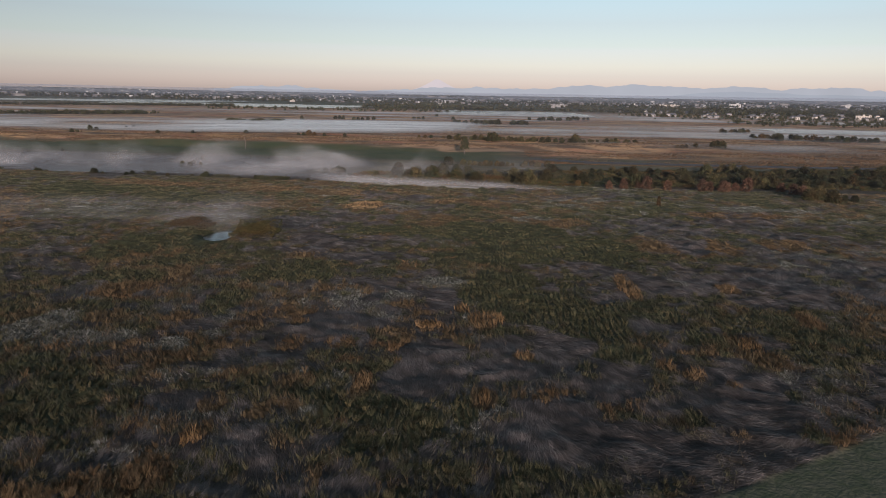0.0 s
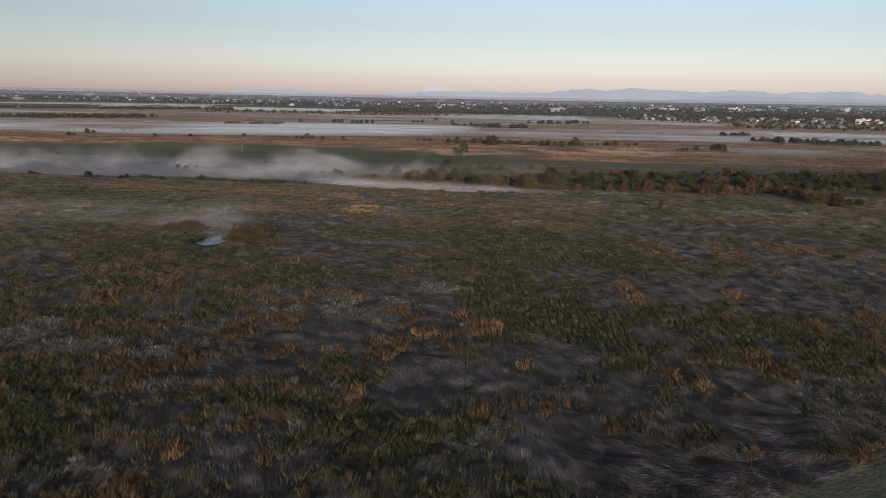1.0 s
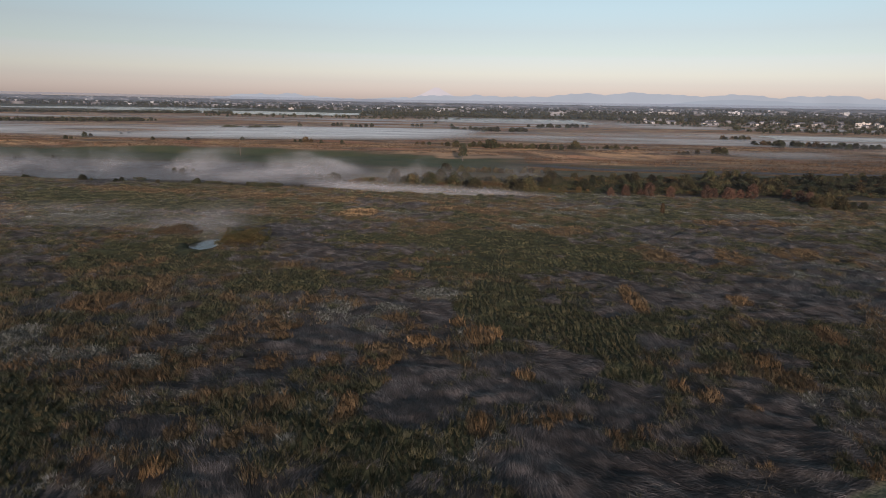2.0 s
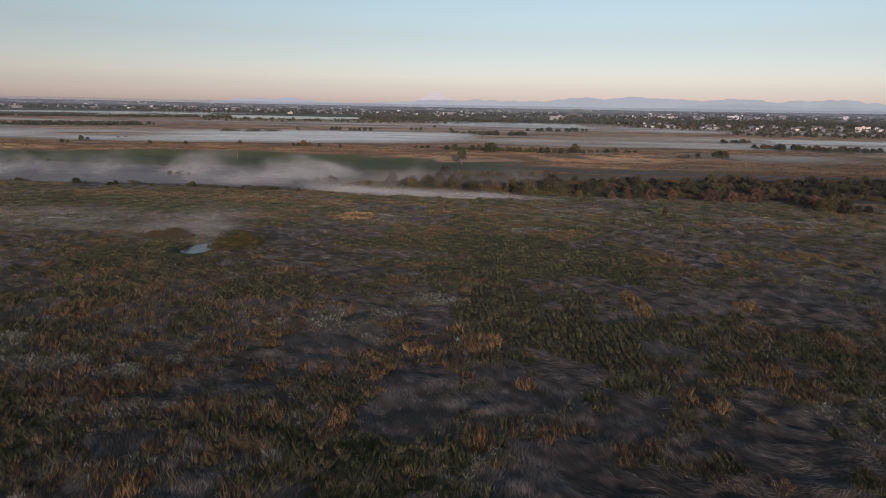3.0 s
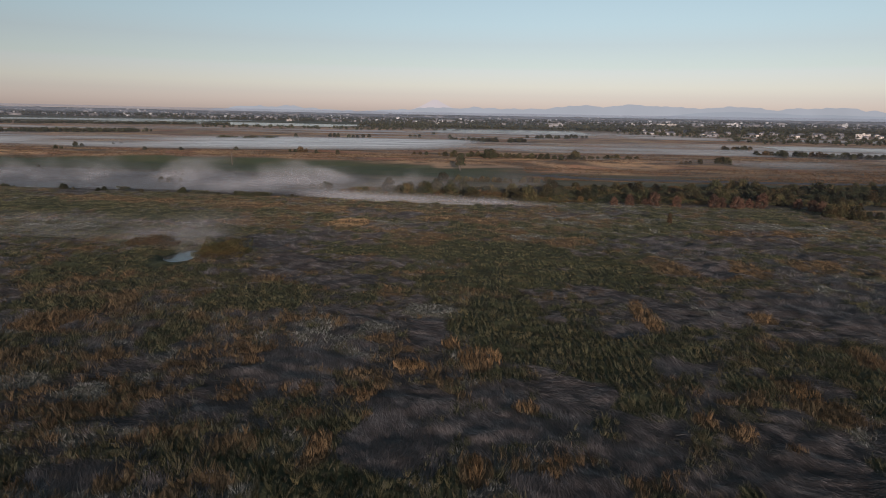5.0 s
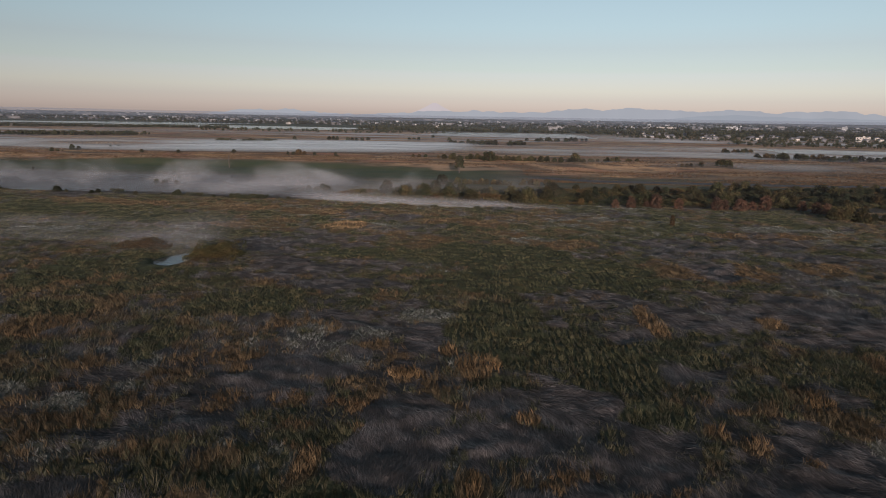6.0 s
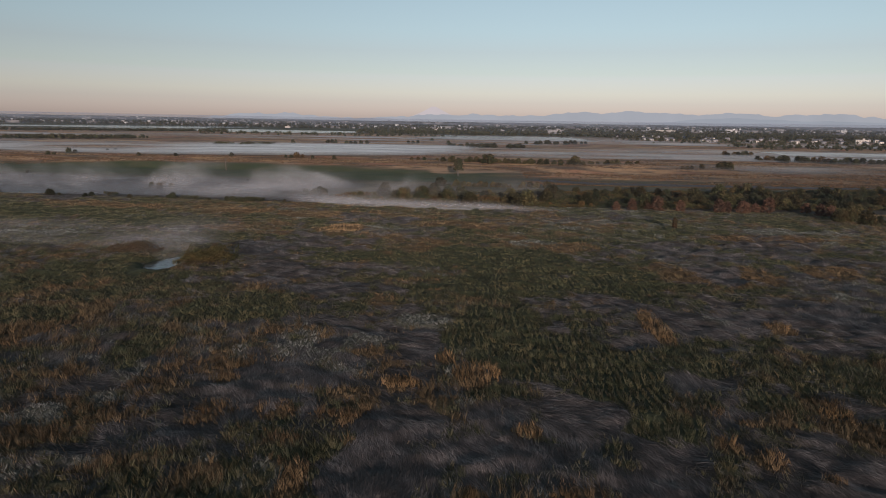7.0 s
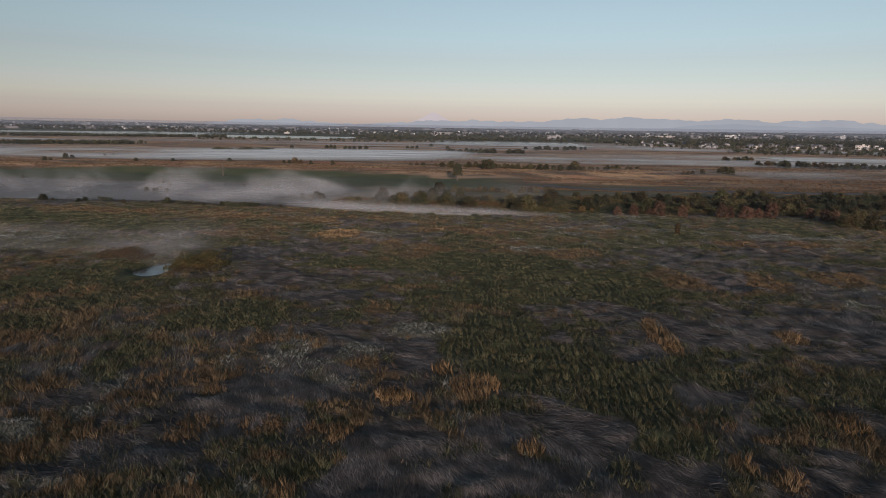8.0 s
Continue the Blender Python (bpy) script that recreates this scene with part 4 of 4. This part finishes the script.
def house(wide, deep, tall, wall_material, label, category, flat=False, group=""):
    """A building with its own walls, roof, windows and door."""
    ob = tagged(new("house" if category == "house" else "building"), label, category, group)
    bm = bmesh.new()
    box(bm, -wide / 2, wide / 2, -deep / 2, deep / 2, 0, tall)
    wall = part("wall", bm, wall_material, ob)
    bm = bmesh.new()
    if flat:
        box(bm, -wide / 2 - 0.2, wide / 2 + 0.2, -deep / 2 - 0.2, deep / 2 + 0.2, tall, tall + 0.6)
        box(bm, wide * 0.1, wide * 0.3, -deep * 0.2, deep * 0.2, tall + 0.6, tall + 3)
    else:
        k = [bm.verts.new(p) for p in ((-wide / 2 - 0.5, -deep / 2 - 0.5, tall), (wide / 2 + 0.5, -deep / 2 - 0.5, tall), (wide / 2 + 0.5, deep / 2 + 0.5, tall), (-wide / 2 - 0.5, deep / 2 + 0.5, tall),
                                       (-wide / 2 + 1, 0, tall + deep * 0.32), (wide / 2 - 1, 0, tall + deep * 0.32))]
        for face in ((0, 1, 5, 4), (2, 3, 4, 5), (3, 0, 4), (1, 2, 5), (3, 2, 1, 0)):
            bm.faces.new([k[n] for n in face])
    part("roof", bm, wall_material if flat else ROOF_GREY, ob)
    bm = bmesh.new()
    box(bm, wide * 0.5 - 1.9, wide * 0.5 - 0.9, -deep / 2 - 0.08, -deep / 2 + 0.1, 0, 2.1)
    part("door", bm, TIMBER, ob, "brown timber door")
    storeys, bays = max(1, int(tall / 3.2)), max(2, int(wide / 4))
    for row in range(storeys):
        for bay in range(bays):
            x, z = -wide / 2 + wide * (bay + 0.5) / bays, tall * (row + 0.55) / storeys
            bm = bmesh.new()
            box(bm, x - 0.8, x + 0.8, -deep / 2 - 0.06, -deep / 2 + 0.1, z - 0.6, z + 0.6)
            part("window", bm, GLASS, ob)
    return ob


cottages = [house(7.5, 6, 4.2, WALL_WHITE, "white two-storey house with a grey tiled roof", "house", group="village houses"),
            house(9.5, 6.5, 3.6, WALL_TOWN, "pale farmhouse with a broad grey roof", "house", group="village houses")]
spots = []
while len(spots) < 70:
    x, y = rng.uniform(280, 900), rng.uniform(1130, 1500)
    if all((x - a) ** 2 + (y - b) ** 2 > 300 for a, b in spots):
        spots.append((x, y))
for n, (x, y) in enumerate(spots):
    m = pose(x, y, 0, 0, 0, rng.uniform(-30, 30))
    if n < 2:
        cottages[n].matrix_basis = m
    else:
        copy_thing(cottages[0 if n % 4 == 0 else 1], m)
house(36, 14, 12, WALL_BRIGHT, "long white concrete block of flats in sunlight", "building", True).matrix_basis = pose(837, 2300, float(lift(837, 2300)) - 1, 0, 0, -25)
house(18, 12, 15, WALL_BRIGHT, "square white office block in sunlight", "building", True).matrix_basis = pose(1305, 2475, float(lift(1305, 2475)) - 1, 0, 0, -25)
house(17, 12, 7, WALL_WHITE, "low pale hall beside the village", "building", True).matrix_basis = pose(660, 1200, 0, 0, 0, -25)
house(60, 25, 8, WALL_WHITE, "long low white factory hall", "building", True).matrix_basis = pose(575, 2154, 0, 0, 0, -25)
house(13, 9, 4.5, WALL_WHITE, "low white hall beside the far water", "building", True).matrix_basis = pose(-149, 1795, 0, 0, 0, -25)
house(13, 9, 4.5, WALL_WHITE, "low white hall beside the far water", "building", True).matrix_basis = pose(-606, 1891, 0, 0, 0, -25)
house(40, 20, 9, WALL_TOWN, "pale works hall beside trees", "building", True).matrix_basis = pose(172, 1711, 0, 0, 0, -25)


# ---- posts in the meadow and on the embankment ----
def post(name, label, x, y, tall, thick, arm):
    ob = tagged(new(name), label, "pole")
    bm = bmesh.new()
    limb(bm, (0, 0, -0.4), (0, 0, tall), thick, thick * 0.75, 8)
    part("shaft", bm, TIMBER, ob)
    if arm:
        bm = bmesh.new()
        box(bm, -0.7, 0.7, -0.08, 0.08, tall - 0.7, tall - 0.5)
        part("crossarm", bm, TIMBER, ob)
    ob.matrix_basis = pose(x, y, float(ground_height(x, y)))
    return ob


post("wooden_pole", "weathered wooden pole on the grassy embankment", -154, 377.6, 7.4, 0.3, True)
creeper = tree("overgrown_stump", "dead stump overgrown with rusty brown creepers", 3.6, 0.8, 0.0, LEAF_TAWNY, 1200, 0.2, 64, "")
creeper["category"] = "stump"
creeper.matrix_basis = placed(55.4, 204)


# ---- the reed meadow, blade by blade ----
rng = np.random.default_rng(8)
N = 1250000
by = 38 + 222 * rng.uniform(size=N) ** 1.2
bx = rng.uniform(-1, 0.86, N) * (0.9 * (by + 6) + 5)
keep = (by < bank_line(bx) + 2 + ramp(bx, -40, 0) * 2) & (pond(bx * 0.8 - 13.7, by * 0.62 + 57) < 0.12) & (verge(bx, by) < 0.4) & (river(bx, by) < 0.2)
bx, by = bx[keep], by[keep]
score = cover(bx, by) + 0.05 * rng.normal(size=(len(bx), 4))
kind = score.argmax(1)
kind[(within_patches(PLUMES, bx, by, 129) > 0.5) & (rng.uniform(size=len(bx)) < 0.8)] = 4
sweep = lie(bx, by)
wide = 0.7 + by / 125


def blades(name, foot, tip, width, across, tone, material, label, category):
    """Narrow tapering blades, each from its foot to its tip; tone: how light each one is."""
    n = len(foot)
    flat = across * (width * 0.5)[:, None]
    co = np.stack([foot - flat, foot + flat, tip], 1).reshape(-1, 3)
    ob = triangles(name, co, np.arange(3 * n).reshape(-1, 3), material)
    weigh(ob, "tone", np.repeat(tone, 3))
    return tagged(ob, label, category, kind="stuff")


def lying(name, k, low, high, width, material, label, category):
    """Long stalks swept flat over the crests of the ground, in locks of one tone, painted lighter with distance."""
    x, y, n = bx[k], by[k], int(k.sum())
    turn = sweep[k] + 0.28 * rng.normal(size=n)
    length = (low + (high - low) * rng.uniform(size=n)) * np.clip(y / 90, 0.75, 1.0)
    tx, ty = x + np.cos(turn) * length, y + np.sin(turn) * length
    foot = np.stack([x, y, ground_height(x, y) + 0.06 + 0.12 * rng.uniform(size=n)], -1)
    tip = np.stack([tx, ty, ground_height(tx, ty) + 0.05 + 0.32 * rng.uniform(size=n) ** 2], -1)
    across = np.stack([-np.sin(turn), np.cos(turn), 0.35 * rng.normal(size=n)], -1)
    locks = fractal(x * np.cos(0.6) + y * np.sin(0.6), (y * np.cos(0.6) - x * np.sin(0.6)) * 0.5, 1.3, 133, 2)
    # The last tone factor paints in the hazy brightening of the far meadow.
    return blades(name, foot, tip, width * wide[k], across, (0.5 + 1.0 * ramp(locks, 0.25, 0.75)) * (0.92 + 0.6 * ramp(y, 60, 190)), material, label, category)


def standing(name, k, size, low, high, width, material, label, category, seed, open_way=0.5):
    """Tufts: stalks that spring from their tuft's foot and lean outwards and with the wind; each tuft has its height
    and tone, painted lighter with distance.
    """
    n = int(k.sum())
    px = bx[k] + 2.4 * (smooth_noise(bx[k], by[k], 3.7, seed + 5) - 0.5)
    py = by[k] + 2.4 * (smooth_noise(bx[k], by[k], 3.7, seed + 6) - 0.5) + 0.37 * px
    ix, iy = np.floor(px / size).astype(np.int64), np.floor(py / size).astype(np.int64)
    cx = (ix + 0.15 + 0.7 * lattice(ix, iy, seed)) * size
    cy = (iy + 0.15 + 0.7 * lattice(ix, iy, seed + 1)) * size
    x, y = bx[k] + (cx - px) * 0.45, by[k] + (cy - py) * 0.45
    grow = 0.45 + 0.75 * lattice(ix, iy, seed + 2)
    away = ramp(by[k], 85, 170)
    length = (low + (high - low) * rng.uniform(size=n)) * grow * (1 - 0.4 * away)
    out = np.arctan2(py - cy, px - cx) + 0.5 * rng.normal(size=n)
    lean = open_way * length * (1 + 1.1 * away)
    tx = x + lean * (0.8 * np.cos(out) + 0.25 * np.cos(sweep[k]))
    ty = y + lean * (0.8 * np.sin(out) + 0.25 * np.sin(sweep[k]))
    z = ground_height(x, y)
    foot = np.stack([x, y, z + 0.4 * length * rng.uniform(size=n)], -1)
    tip = np.stack([tx, ty, z + length], -1)
    spin = rng.uniform(0, np.pi, n)
    across = np.stack([np.cos(spin), np.sin(spin), 0 * spin], -1)
    # First factor: dimmer foreground and airlight further off, put into the tuft's colour.
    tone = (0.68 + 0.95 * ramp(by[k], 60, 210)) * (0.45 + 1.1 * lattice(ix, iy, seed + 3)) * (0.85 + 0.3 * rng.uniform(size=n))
    return blades(name, foot, tip, width * wide[k], across, tone, material, label, category)


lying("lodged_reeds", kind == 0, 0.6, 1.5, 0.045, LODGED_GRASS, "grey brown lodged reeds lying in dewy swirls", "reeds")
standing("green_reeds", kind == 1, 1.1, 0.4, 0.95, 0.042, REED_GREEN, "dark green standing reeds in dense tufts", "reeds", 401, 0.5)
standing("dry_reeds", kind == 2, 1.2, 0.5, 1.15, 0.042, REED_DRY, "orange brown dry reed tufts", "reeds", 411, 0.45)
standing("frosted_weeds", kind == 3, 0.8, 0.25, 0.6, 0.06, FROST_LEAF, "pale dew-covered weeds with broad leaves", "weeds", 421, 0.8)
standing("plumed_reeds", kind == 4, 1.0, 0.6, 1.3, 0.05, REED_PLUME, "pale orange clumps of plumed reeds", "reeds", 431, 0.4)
